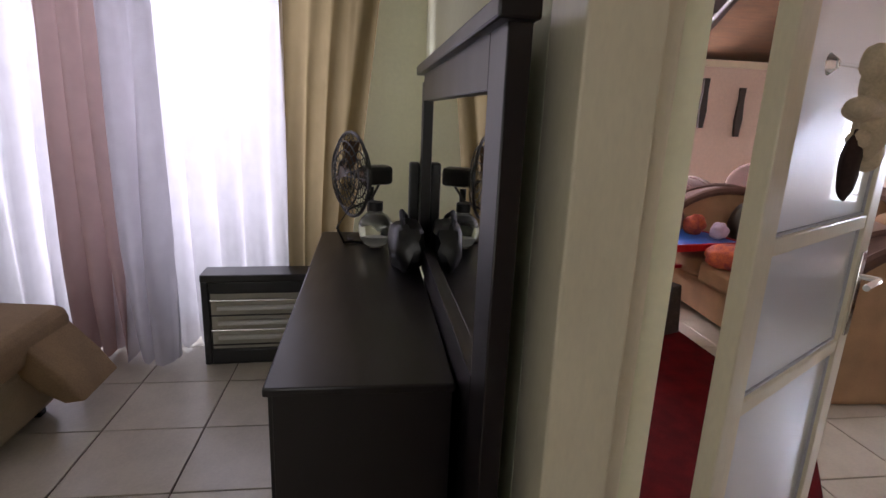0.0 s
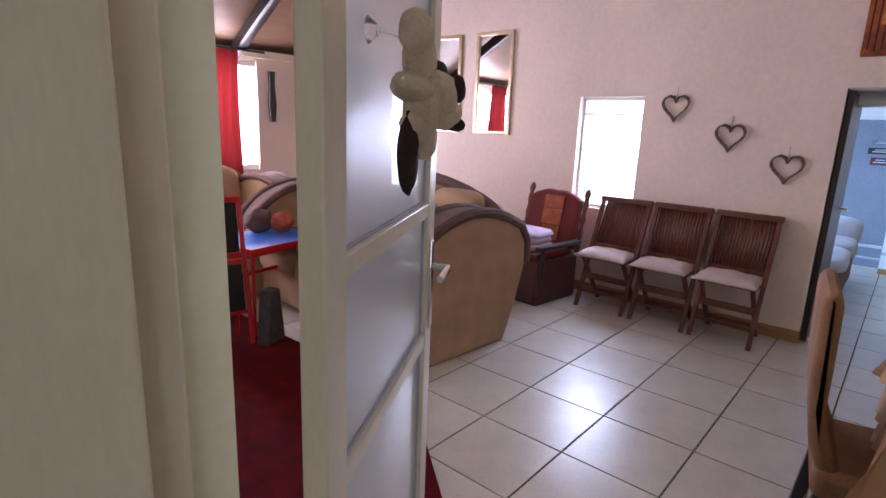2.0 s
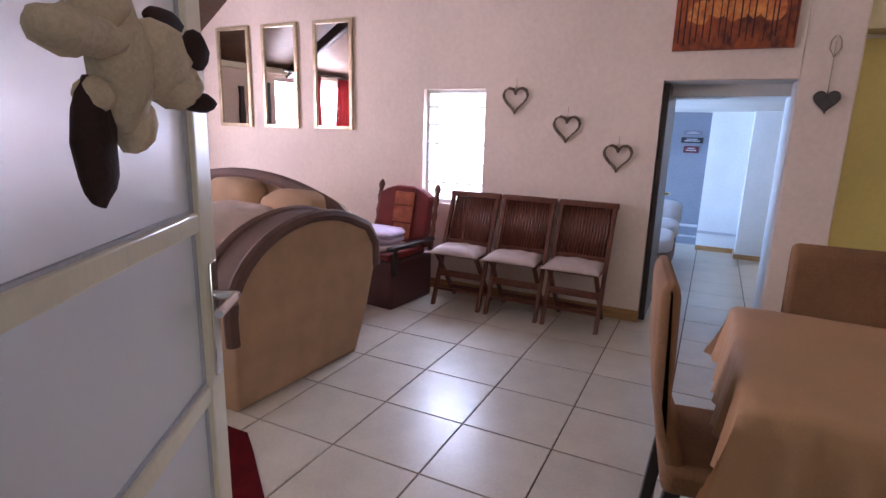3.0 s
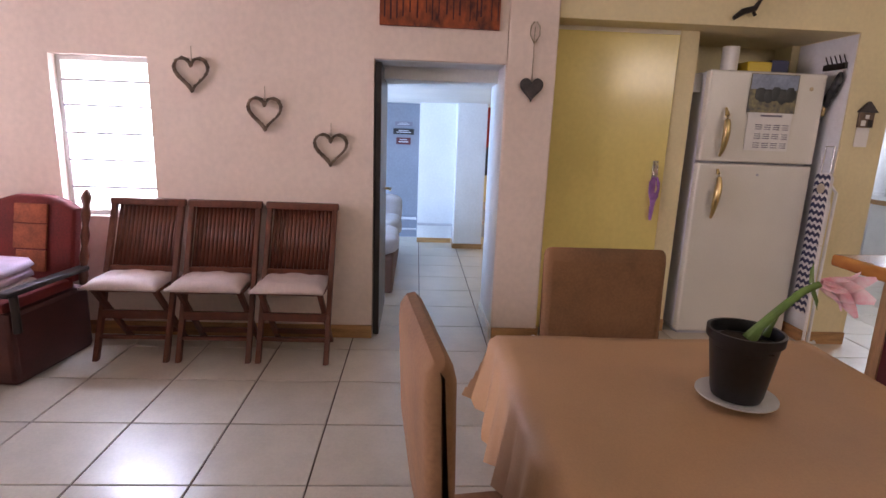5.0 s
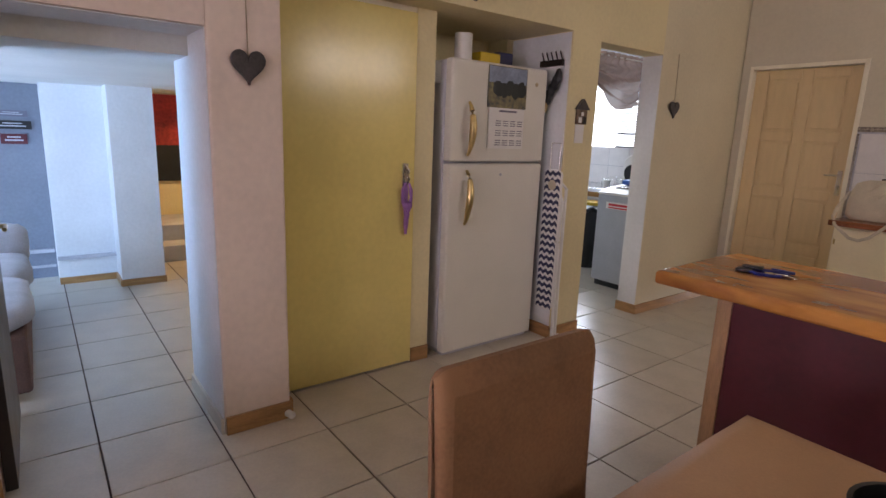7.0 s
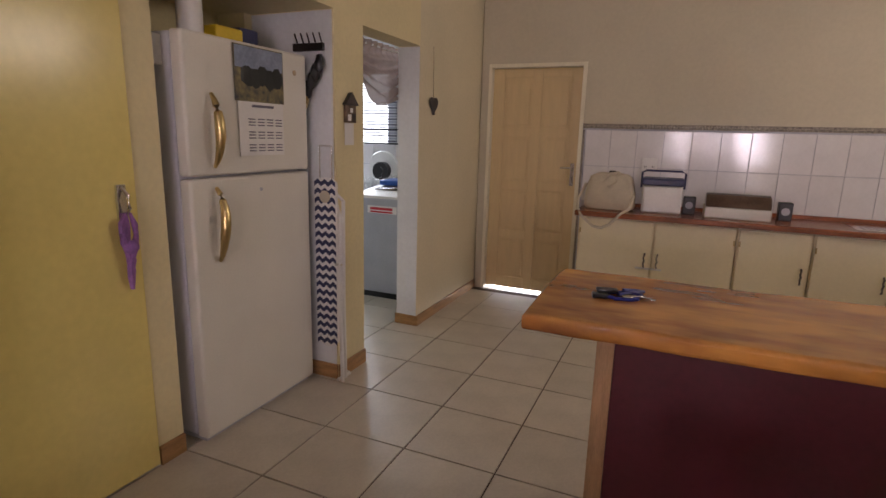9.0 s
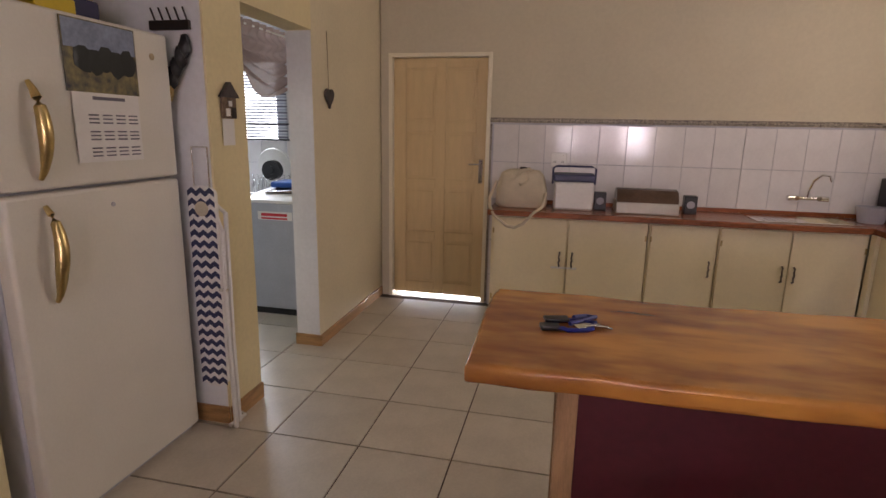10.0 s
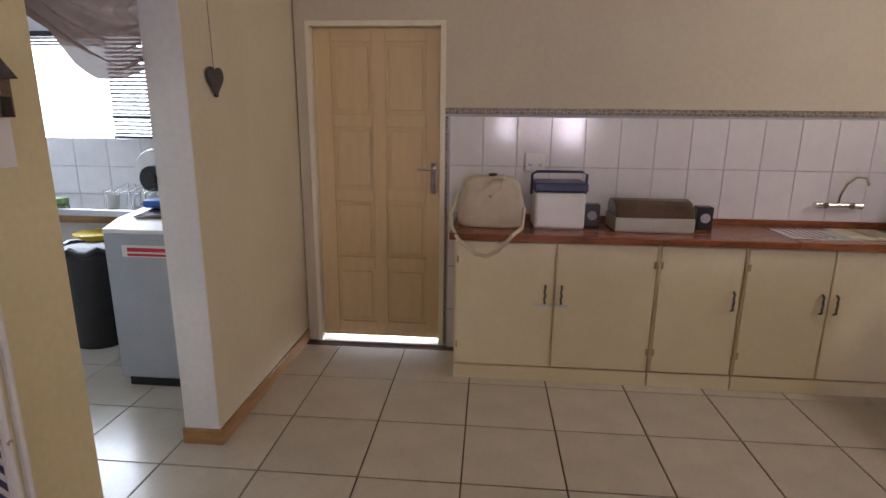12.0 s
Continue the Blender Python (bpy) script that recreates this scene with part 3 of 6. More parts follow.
def fan():
    t = thing("desk_fan", "dark desk fan standing on the dresser", "fan", (-0.11, 2.80, 0.80), 26)
    t.scale = (1.12, 1.12, 1.12)
    bm = bmesh.new()
    bm_lathe(bm, [(0.001, 0), (0.11, 0.0), (0.11, 0.012), (0.05, 0.03), (0.022, 0.05), (0.001, 0.05)], 24)
    part("base", bm, M["black"], t)
    part("stem", cyls(((0, 0, 0.04), (0, 0, 0.25), 0.016)), M["black"], t)
    part("motor", boxes((-0.04, 0.10, -0.045, 0.045, 0.26, 0.35), bevel=0.02), M["black"], t)
    bm = bmesh.new()
    for r in (0.19, 0.15, 0.11, 0.07):
        for dx in (-0.03, 0.03) if r < 0.19 else (0.0,):
            bm_tube(bm, [(-0.1 + dx, r * math.cos(2 * math.pi * k / 28), 0.31 + r * math.sin(2 * math.pi * k / 28)) for k in range(28)], 0.0035 if r < 0.19 else 0.008, 6, True)
    for k in range(24):
        a = 2 * math.pi * k / 24
        for s in (-1, 1):
            bm_tube(bm, [(-0.1 + s * 0.045, 0.04 * math.cos(a), 0.31 + 0.04 * math.sin(a)), (-0.1 + s * 0.035, 0.12 * math.cos(a), 0.31 + 0.12 * math.sin(a)), (-0.1, 0.19 * math.cos(a), 0.31 + 0.19 * math.sin(a))], 0.0018, 4)
    tagged(part("guard", bm, M["black"], t), kind="stuff")
    bm = bmesh.new()
    for k in range(4):
        a = math.pi / 2 * k
        vs = [bm.verts.new((-0.1 + dx, r * math.cos(a + da), 0.31 + r * math.sin(a + da))) for r, da, dx in ((0.03, -0.3, -0.012), (0.16, -0.35, -0.02), (0.16, 0.35, 0.02), (0.03, 0.3, 0.012))]
        bm.faces.new(vs)
    part("blade", bm, M["smoke"], t)
    bm = bmesh.new()
    bm_tube(bm, [(0.05, 0, 0.27), (-0.02, -0.05, 0.2), (-0.14, -0.06, 0.16), (-0.19, -0.05, 0.08), (-0.16, -0.06, 0.01), (-0.05, -0.05, 0.008)], 0.006)
    part("cable", bm, M["black"], t)


fan()


def bowl():
    t = thing("glass_globe", "round clear glass globe with a black lid on the dresser", "decoration", (-0.085, 2.62, 0.80))
    t.scale = (1.25, 1.25, 1.25)
    bm = bmesh.new()
    bm_lathe(bm, [(0.03, 0.0)] + [(0.07 * math.sin(radians(a)), 0.075 - 0.073 * math.cos(radians(a))) for a in range(30, 160, 12)] + [(0.022, 0.15)], 28)
    part("bowl", bm, M["glass"], t)
    part("lid", cyls(((0, 0, 0.15), (0, 0, 0.185), 0.03)), M["black"], t)
    bm = bmesh.new()
    bm_lathe(bm, [(0.001, 0.01), (0.045, 0.015), (0.062, 0.05), (0.001, 0.052)], 24)
    part("filling", bm, M["white"], t)


bowl()


def handbag():
    t = thing("handbag", "soft black handbag slumped on the dresser", "bag", (0.045, 2.26, 0.80))
    bm = bmesh.new()
    bm_blob(bm, (0, 0, 0.10), (0.07, 0.13, 0.115), 0.25, 2.0, 3, 4.0, 0.2, 0.8)
    part("body", bm, M["black"], t)
    bm = bmesh.new()
    bm_tube(bm, [(0.0, -0.08, 0.15), (-0.02, -0.05, 0.22), (-0.02, 0.0, 0.25), (0.0, 0.05, 0.22), (0.01, 0.08, 0.15)], 0.012)
    part("handle", bm, M["black"], t)
    bm = bmesh.new()
    bm_blob(bm, (0.03, 0.16, 0.05), (0.05, 0.07, 0.055), 0.2, 2.0, 2, 6.0)
    part("pouch", bm, M["black"], t)


handbag()
mesh_thing("box_file", boxes((0.065, 0.112, 2.40, 2.46, 0.80, 1.25), bevel=0.01), M["black"], "tall slim black box standing on the dresser", "box")


def heater():
    t = thing("gas_heater", "low black gas heater with a pale grille on the tiles", "heater", (-0.74, 2.97, 0), 3)
    for name, b in (("side_panel", (-0.31, -0.27, 0.0, 0.16, 0.0, 0.5)), ("side_panel", (0.27, 0.31, 0.0, 0.16, 0, 0.5)), ("body", (-0.27, 0.27, 0.04, 0.16, 0.0, 0.5)), ("top", (-0.31, 0.31, -0.01, 0.17, 0.5, 0.545)), ("bottom_rail", (-0.27, 0.27, 0.0, 0.04, 0.0, 0.09)), ("top_rail", (-0.27, 0.27, 0.0, 0.04, 0.43, 0.5))):
        part(name, boxes(b, bevel=0.008), M["black"], t)
    part("panel", boxes((-0.265, 0.265, 0.025, 0.039, 0.09, 0.43)), M["heatpanel"], t)
    for i in range(3):
        part("element", cyls(((-0.23, 0.015, 0.16 + i * 0.09), (0.23, 0.015, 0.16 + i * 0.09), 0.014)), M["white"], t)
    for i in range(4):
        part("grille_bar", cyls(((-0.265, 0.005, 0.12 + i * 0.09), (0.265, 0.005, 0.12 + i * 0.09), 0.005)), M["chrome"] if i % 2 else M["black"], t)


heater()


def bed():
    t = thing("bed", "low double bed with a fawn bedspread hanging over its corner", "bed", (0, 0, 0))
    part("base", boxes((-3.35, -1.62, 0.9, 2.55, 0.04, 0.32), bevel=0.03), M["bedbase"], t)
    part("foot", boxes((-1.70, -1.65, 2.44, 2.49, 0.0, 0.04)), M["black"], t)
    bm = boxes((-3.38, -1.58, 0.8, 2.70, 0.30, 0.5), bevel=0.07, seg=4)
    bmesh.ops.subdivide_edges(bm, edges=bm.edges[:], cuts=3, use_grid_fill=True)
    for v in bm.verts:
        v.co += Vector((noise.noise(v.co * 3), noise.noise(v.co * 3 + Vector((5, 0, 0))), 0.7 * noise.noise(v.co * 3 + Vector((0, 9, 0))))) * 0.035
    part("bedspread", bm, M["bedcover"], t, smooth=True)
    bm = bmesh.new()
    bm_extrude(bm, [(-1.62, 0.46), (-1.45, 0.26), (-1.38, 0.15), (-1.46, 0.14), (-1.56, 0.2), (-1.66, 0.3)], "y", 2.3, 2.66, 0.025)
    part("hanging_corner", bm, M["bedcover"], t)


bed()


# ---- glazed door ----
def glazed_door():
    t = thing("glazed_door", "open cream door with three frosted glass panes", "door", (0.588, 0.850, 0.0), 30.7)
    W = 0.745
    part("stile", boxes((0.0, 0.083, -0.02, 0.02, 0.02, 2.05), bevel=0.004), M["frame"], t)
    part("stile", boxes((W - 0.075, W, -0.02, 0.02, 0.02, 2.05), bevel=0.004), M["frame"], t)
    for z0, z1 in ((0.02, 0.2), (0.872, 0.909), (1.226, 1.263), (1.96, 2.05)):
        part("rail", boxes((0.083, W - 0.075, -0.018, 0.018, z0, z1), bevel=0.004), M["frame"], t)
    for z0, z1 in ((0.2, 0.872), (0.909, 1.226), (1.263, 1.96)):
        part("pane", boxes((0.083, W - 0.075, -0.003, 0.003, z0, z1)), M["frost"], t)
        part("bead", boxes((0.083, 0.089, -0.009, -0.003, z0, z1), (W - 0.081, W - 0.075, -0.009, -0.003, z0, z1), (0.089, W - 0.081, -0.009, -0.003, z0, z0 + 0.006)), M["grey"], t)
    part("handle_plate", boxes((W - 0.055, W - 0.02, -0.026, -0.02, 0.92, 1.16), bevel=0.002), M["chrome"], t)
    bm = cyls(((W - 0.038, -0.022, 1.09), (W - 0.038, -0.07, 1.09), 0.009))
    bm_tube(bm, [(W - 0.038, -0.068, 1.09), (W - 0.08, -0.072, 1.092), (W - 0.15, -0.068, 1.088)], 0.009)
    part("handle", bm, M["chrome"], t)
    bm = cyls(((W - 0.038, 0.022, 1.09), (W - 0.038, 0.07, 1.09), 0.009))
    bm_tube(bm, [(W - 0.038, 0.068, 1.09), (W - 0.08, 0.072, 1.092), (W - 0.15, 0.068, 1.088)], 0.009)
    part("handle", bm, M["chrome"], t)
    for z in (0.22, 1.9):
        part("hinge", boxes((-0.12, 0.02, 0.021, 0.027, z, z + 0.1)), M["chrome"], t)


glazed_door()


def plush():
    bm = bmesh.new()
    bm_blob(bm, (0.50, -0.10, 1.50), (0.038, 0.04, 0.115), 0.15, 3, 3, 1)
    bm_blob(bm, (0.44, -0.10, 1.655), (0.035, 0.035, 0.055), 0.1, 3, 3, 1)
    bm_blob(bm, (0.465, -0.1, 1.60), (0.035, 0.035, 0.06), 0.1, 3, 3, 1)
    bm_blob(bm, (0.40, -0.10, 1.53), (0.055, 0.035, 0.035), 0.12, 3, 3, 2)
    bm_blob(bm, (0.445, -0.1, 1.53), (0.055, 0.035, 0.03), 0.12, 3, 3, 2)
    bm_blob(bm, (0.575, -0.11, 1.52), (0.055, 0.05, 0.07), 0.14, 3, 3, 3)
    bm_blob(bm, (0.61, -0.12, 1.475), (0.045, 0.045, 0.045), 0.14, 3, 3, 3)
    bm_blob(bm, (0.525, -0.10, 1.40), (0.03, 0.03, 0.055), 0.15, 3, 2, 5)
    bm_blob(bm, (0.455, -0.09, 1.445), (0.022, 0.025, 0.03), 0.15, 3, 2, 5)
    n = len(bm.faces)
    bm_blob(bm, (0.455, -0.085, 1.37), (0.038, 0.02, 0.105), 0.08, 3, 3, 6)
    bm_blob(bm, (0.645, -0.10, 1.60), (0.06, 0.02, 0.024), 0.1, 3, 2, 7)
    bm_blob(bm, (0.63, -0.15, 1.545), (0.03, 0.02, 0.04), 0.1, 3, 2, 7)
    bm_blob(bm, (0.655, -0.14, 1.445), (0.028, 0.03, 0.022), 0.1, 3, 2, 8)
    for v in bm.verts:
        v.co = Vector((0.35 + 0.92 * (v.co.x - 0.55), -0.008 + 0.85 * (v.co.y + 0.02), 1.488 + 0.68 * (v.co.z - 1.49)))
        v.co += v.normal * 0.004 * noise.noise(v.co * 55)
    bm.faces.ensure_lookup_table()
    for f in bm.faces[n:]:
        f.material_index = 1
    ob = mesh_thing("plush_toy", bm, M["plush"], "cream and dark brown plush toy hung on the glass door", "plush toy", (0.588, 0.850, 0), 30.7, smooth=True)
    ob.data.materials.append(M["brown_plush"])
    mesh_thing("suction_hook", cyls(((0.225, -0.003, 1.60), (0.225, -0.02, 1.60), 0.022, 0.008), ((0.225, -0.02, 1.60), (0.25, -0.07, 1.59), 0.004)), M["glass"], "clear suction hook on the door glass", "hook", (0.588, 0.850, 0), 30.7)


plush()


# ---- living room wall things ----
def wall_mirror(y0, y1, z0, z1, tilt=0):
    t = thing("wall_mirror", "tall narrow mirror in a pale gilt frame on the wall", "mirror", (EX, (y0 + y1) / 2, z0), 0, "row of tall mirrors")
    w, h, f = (y1 - y0) / 2, z1 - z0, 0.035
    part("frame", boxes((-0.03, -0.002, -w, -w + f, 0, h), (-0.03, -0.002, w - f, w, 0, h), (-0.03, -0.002, -w + f, w - f, 0, f), (-0.03, -0.002, -w + f, w - f, h - f, h), bevel=0.004), M["gilt"], t)
    part("glass", boxes((-0.016, -0.01, -w + f, w - f, f, h - f)), M["mirror"], t)
    return t


m0 = wall_mirror(3.355, 3.80, 1.387, 2.366)
for y in (4.217, 4.832):
    copy_thing(m0, pose(EX, y, 1.387))


def wicker_heart(y, z):
    t = thing("wicker_heart", "heart wreath woven of willow twigs hung on the wall", "wall decoration", (EX - 0.02, y, z), 0, "hearts on the wall")
    pts = []
    for k in range(40):
        a = 2 * math.pi * k / 40
        pts.append((0, 0.0062 * 16 * math.sin(a) ** 3, 0.0066 * (13 * math.cos(a) - 5 * math.cos(2 * a) - 2 * math.cos(3 * a) - math.cos(4 * a))))
    bm = bmesh.new()
    for s in range(4):
        rr = random.Random(s)
        bm_tube(bm, [(p[0] + 0.005 * math.cos(k * 0.9 + s * 1.6), p[1] + 0.006 * math.sin(k * 0.9 + s * 1.6), p[2] + 0.005 * math.cos(k * 0.9 + s * 1.6 + 1)) for k, p in enumerate(pts)], [0.005 + 0.0015 * rr.random() for _ in pts], 6, True)
    for k in range(0, 40, 2):
        p = Vector(pts[k])
        bm_tube(bm, [p + Vector((-0.012, 0.008, 0.0)), p + Vector((-0.008, -0.006, 0.010)), p + Vector((0.008, -0.008, 0.006))], 0.003, 5)
    part("wreath", bm, M["twig"], t)
    part("string", cyls(((0.012, 0, 0.05), (0.016, 0, 0.15), 0.002), n=6), M["string"], t)
    return t


h0 = wicker_heart(1.785, 1.672)
copy_thing(h0, pose(EX - 0.02, 1.36, 1.46))
copy_thing(h0, pose(EX - 0.02, 0.962, 1.258))


def solid_heart(at, rz, label, m="greyheart", size=1.0, string=0.3, fancy=False):
    t = thing("heart_ornament", label, "wall decoration", at, rz)
    pts = [(0.0048 * size * 16 * math.sin(2 * math.pi * k / 36) ** 3, 0.0052 * size * (13 * math.cos(2 * math.pi * k / 36) - 5 * math.cos(4 * math.pi * k / 36) - 2 * math.cos(6 * math.pi * k / 36) - math.cos(8 * math.pi * k / 36))) for k in range(36)]
    bm = bmesh.new()
    bm_extrude(bm, pts, "x", -0.022, -0.004, 0.005)
    part("heart", bm, M[m], t)
    part("string", cyls(((-0.01, 0, 0.03 * size), (-0.004, 0, 0.06 * size + string), 0.0025), n=6), M["string"], t)
    if fancy:
        bm = bmesh.new()
        for s in (-1, 1):
            bm_tube(bm, [(-0.01, 0, 0.26), (-0.014, s * 0.03, 0.31), (-0.014, s * 0.026, 0.36), (-0.012, s * 0.008, 0.385)], 0.004)
        part("bow", bm, M["string"], t)


solid_heart((EX, -0.27, 1.665), 0, "dark grey wooden heart hung on the pillar", size=0.95, fancy=True)
solid_heart((PX + 0.008, -3.61, 1.675), 0, "dark wooden heart on a string on the kitchen wall", size=0.85, string=0.36)


def picture():
    t = thing("picture", "unframed red and orange forest picture over the doorway", "picture", (EX, 0.31, 1.99))
    part("canvas", boxes((-0.025, -0.001, -0.36, 0.36, 0.0, 0.5)), mat("red forest paint", (0.42, 0.09, 0.02), 0.6, 0.3, 5, 30, 0.03, col2=(0.03, 0.004, 0.006), stretch=(1, 1, 0.6)), t)
    rr = random.Random(4)
    bm = bmesh.new()
    for k in range(17):
        y = -0.34 + 0.68 * k / 16 + rr.uniform(-0.012, 0.012)
        bm_box(bm, -0.027, -0.0255, y - 0.004, y + rr.uniform(0.002, 0.007), 0.03 + rr.random() * 0.05, 0.5)
    tagged(part("trunk_paint", bm, mat("dark trunk paint", (0.05, 0.006, 0.008), 0.6), t), kind="stuff")
    bm = bmesh.new()
    for k in range(5):
        bm_blob(bm, (-0.0255, -0.22 + 0.11 * k, 0.24 + 0.03 * (k % 2)), (0.0012, 0.07, 0.075), 0.4, 3, 2, k)
    part("painted_glow", bm, mat("orange glade paint", (0.75, 0.3, 0.07), 0.6, 0.2, 9, 40, 0.02, col2=(0.4, 0.08, 0.02)), t, "orange glade between the trunks")


picture()


def folding_chair(y):
    t = thing("folding_chair", "slatted red brown wooden folding chair against the living room wall", "chair", (4.62, y, 0), 0, "folding chairs along the wall")
    for s in (-1, 1):
        bm = bmesh.new()
        bm_extrude(bm, [(-0.36, 0.0), (-0.325, 0.0), (0.035, 0.88), (0.005, 0.9)], "y", s * 0.2 - 0.015, s * 0.2 + 0.015, 0.003)
        part("leg", bm, M["teak"], t)
        bm = bmesh.new()
        bm_extrude(bm, [(0.0, 0.0), (0.035, 0.0), (-0.32, 0.43), (-0.36, 0.43)], "y", s * 0.17 - 0.014, s * 0.17 + 0.014, 0.003)
        part("leg", bm, M["teak"], t)
    part("top_rail", boxes((-0.004, 0.038, -0.224, 0.224, 0.87, 0.915), bevel=0.009), M["teak"], t)

    def lean(z):
        return -0.34 + 0.385 * z / 0.9
    bm = bmesh.new()
    bm_box(bm, lean(0.5) - 0.01, lean(0.5) + 0.012, -0.19, 0.19, 0.49, 0.525, 0.003)
    part("lower_rail", bm, M["teak"], t)
    for k in range(15):
        yy = -0.168 + 0.024 * k
        bm = bmesh.new()
        bm_extrude(bm, [(lean(0.52) - 0.004, 0.52), (lean(0.52) + 0.006, 0.52), (lean(0.88) + 0.008, 0.88), (lean(0.88) - 0.002, 0.88)], "y", yy - 0.0105, yy + 0.0105)
        part("back_slat", bm, M["teak"], t)
    for k in range(7):
        part("seat_slat", boxes((-0.36 + k * 0.048, -0.32 + k * 0.048, -0.19, 0.19, 0.425, 0.44), bevel=0.003), M["teak"], t)
    for b in ((-0.255, -0.235, -0.19, 0.19, 0.23, 0.28), (-0.07, -0.05, -0.165, 0.165, 0.08, 0.11), (-0.30, -0.28, -0.19, 0.19, 0.12, 0.14)):
        part("stretcher", boxes(b), M["teak"], t)
    return t


def seat_cushion(y, seed=0.0):
    bm = bmesh.new()
    r = 14
    g = [[None] * (r + 1) for _ in range(r + 1)]
    for i in range(r + 1):
        for j in range(r + 1):
            u, v = i / r * 2 - 1, j / r * 2 - 1
            e = max(0, (1 - abs(u) ** 4)) ** 0.5 * max(0, (1 - abs(v) ** 4)) ** 0.5
            tuft = sum(0.014 * math.exp(-((u - a) ** 2 + (v - b) ** 2) / 0.03) for a in (-0.4, 0.4) for b in (-0.4, 0.4))
            z = 0.014 + 0.048 * e - tuft + 0.005 * noise.noise(Vector((u * 3 + seed, v * 3, 0)))
            k = 1 + 0.05 * (abs(u * v)) ** 2
            g[i][j] = bm.verts.new((-0.19 + 0.19 * u * k, 0.2 * v * k, z))
    for i in range(r):
        for j in range(r):
            bm.faces.new((g[i][j], g[i + 1][j], g[i + 1][j + 1], g[i][j + 1]))
    low = bmesh.ops.extrude_face_region(bm, geom=bm.faces[:])
    for v in low["geom"]:
        if isinstance(v, bmesh.types.BMVert):
            v.co.z = 0.0
    t = mesh_thing("seat_cushion", bm, M["cushion"], "pale pink tufted cushion on a folding chair", "cushion", (4.62, y, 0.441), 0, "cushions on the folding chairs", smooth=True)
    return t


c0 = folding_chair(2.065)
copy_thing(c0, pose(4.62, 1.60, 0, 0, 0, 1))
copy_thing(c0, pose(4.62, 1.13, 0, 0, 0, -1))
for i, y in enumerate((2.085, 1.62, 1.15)):
    seat_cushion(y, i * 3.1)


def rocking_chair():
    t = thing("armchair", "dark wooden armchair draped with a dark red plaid blanket", "armchair", (4.24, 2.70, 0), -6)
    part("base", boxes((-0.28, 0.3, -0.27, 0.27, 0.0, 0.4), bevel=0.03), M["darkred"], t)
    part("seat", boxes((-0.3, 0.2, -0.26, 0.26, 0.4, 0.46), bevel=0.02), M["plaid"], t)
    bm = bmesh.new()
    bm_extrude(bm, [(-0.27, 0.44), (-0.27, 0.86), (-0.2, 0.90), (-0.1, 0.93), (0.1, 0.93), (0.2, 0.90), (0.27, 0.86), (0.27, 0.44)], "x", 0.16, 0.24, 0.02)
    for v in bm.verts:
        v.co.x += (v.co.z - 0.44) * 0.2
    part("backrest", bm, M["plaid"], t)
    for y, z, w, h in ((-0.02, 0.70, 0.1, 0.07), (-0.02, 0.83, 0.1, 0.055), (-0.03, 0.56, 0.09, 0.06)):
        bm = boxes((0.142, 0.158, y - w, y + w, z - h, z + h), bevel=0.005)
        for v in bm.verts:
            v.co.x += (v.co.z - 0.44) * 0.2
        part("blanket_patch", bm, M["plaid2"], t, "rust coloured plaid square")
    for s in (-1, 1):
        bm = bmesh.new()
        prof = [(0.02, 0.0), (0.026, 0.05), (0.016, 0.1), (0.026, 0.16), (0.016, 0.22), (0.026, 0.28), (0.016, 0.34), (0.026, 0.4), (0.018, 0.46), (0.03, 0.5), (0.02, 0.53), (0.004, 0.55)]
        bm_lathe(bm, prof, 14, (0.22, s * 0.3, 0.42))
        for v in bm.verts:
            v.co.x += (v.co.z - 0.44) * 0.2
        part("post", bm, M["teak"], t)
        part("armrest", boxes((-0.34, 0.24, s * 0.3 - 0.035, s * 0.3 + 0.035, 0.50, 0.53), bevel=0.01), M["darkleg"], t)
        part("arm_post", cyls(((-0.27, s * 0.3, 0.3), (-0.27, s * 0.3, 0.5), 0.02)), M["darkleg"], t)


rocking_chair()
for i in range(3):
    bm = bmesh.new()
    bm_blob(bm, (0, 0, 0), (0.17, 0.2, 0.03), 0.12, 2, 3, i * 2.0, 0.1, 0.5)
    mesh_thing("folded_towel", bm, M["lilac"] if i else M["cushion"], ("lilac folded towel stacked on the plaid armchair", "pale pink folded towel on the plaid armchair")[i == 0], "towel", (4.12, 2.71, 0.487 + i * 0.052), -6, smooth=True)


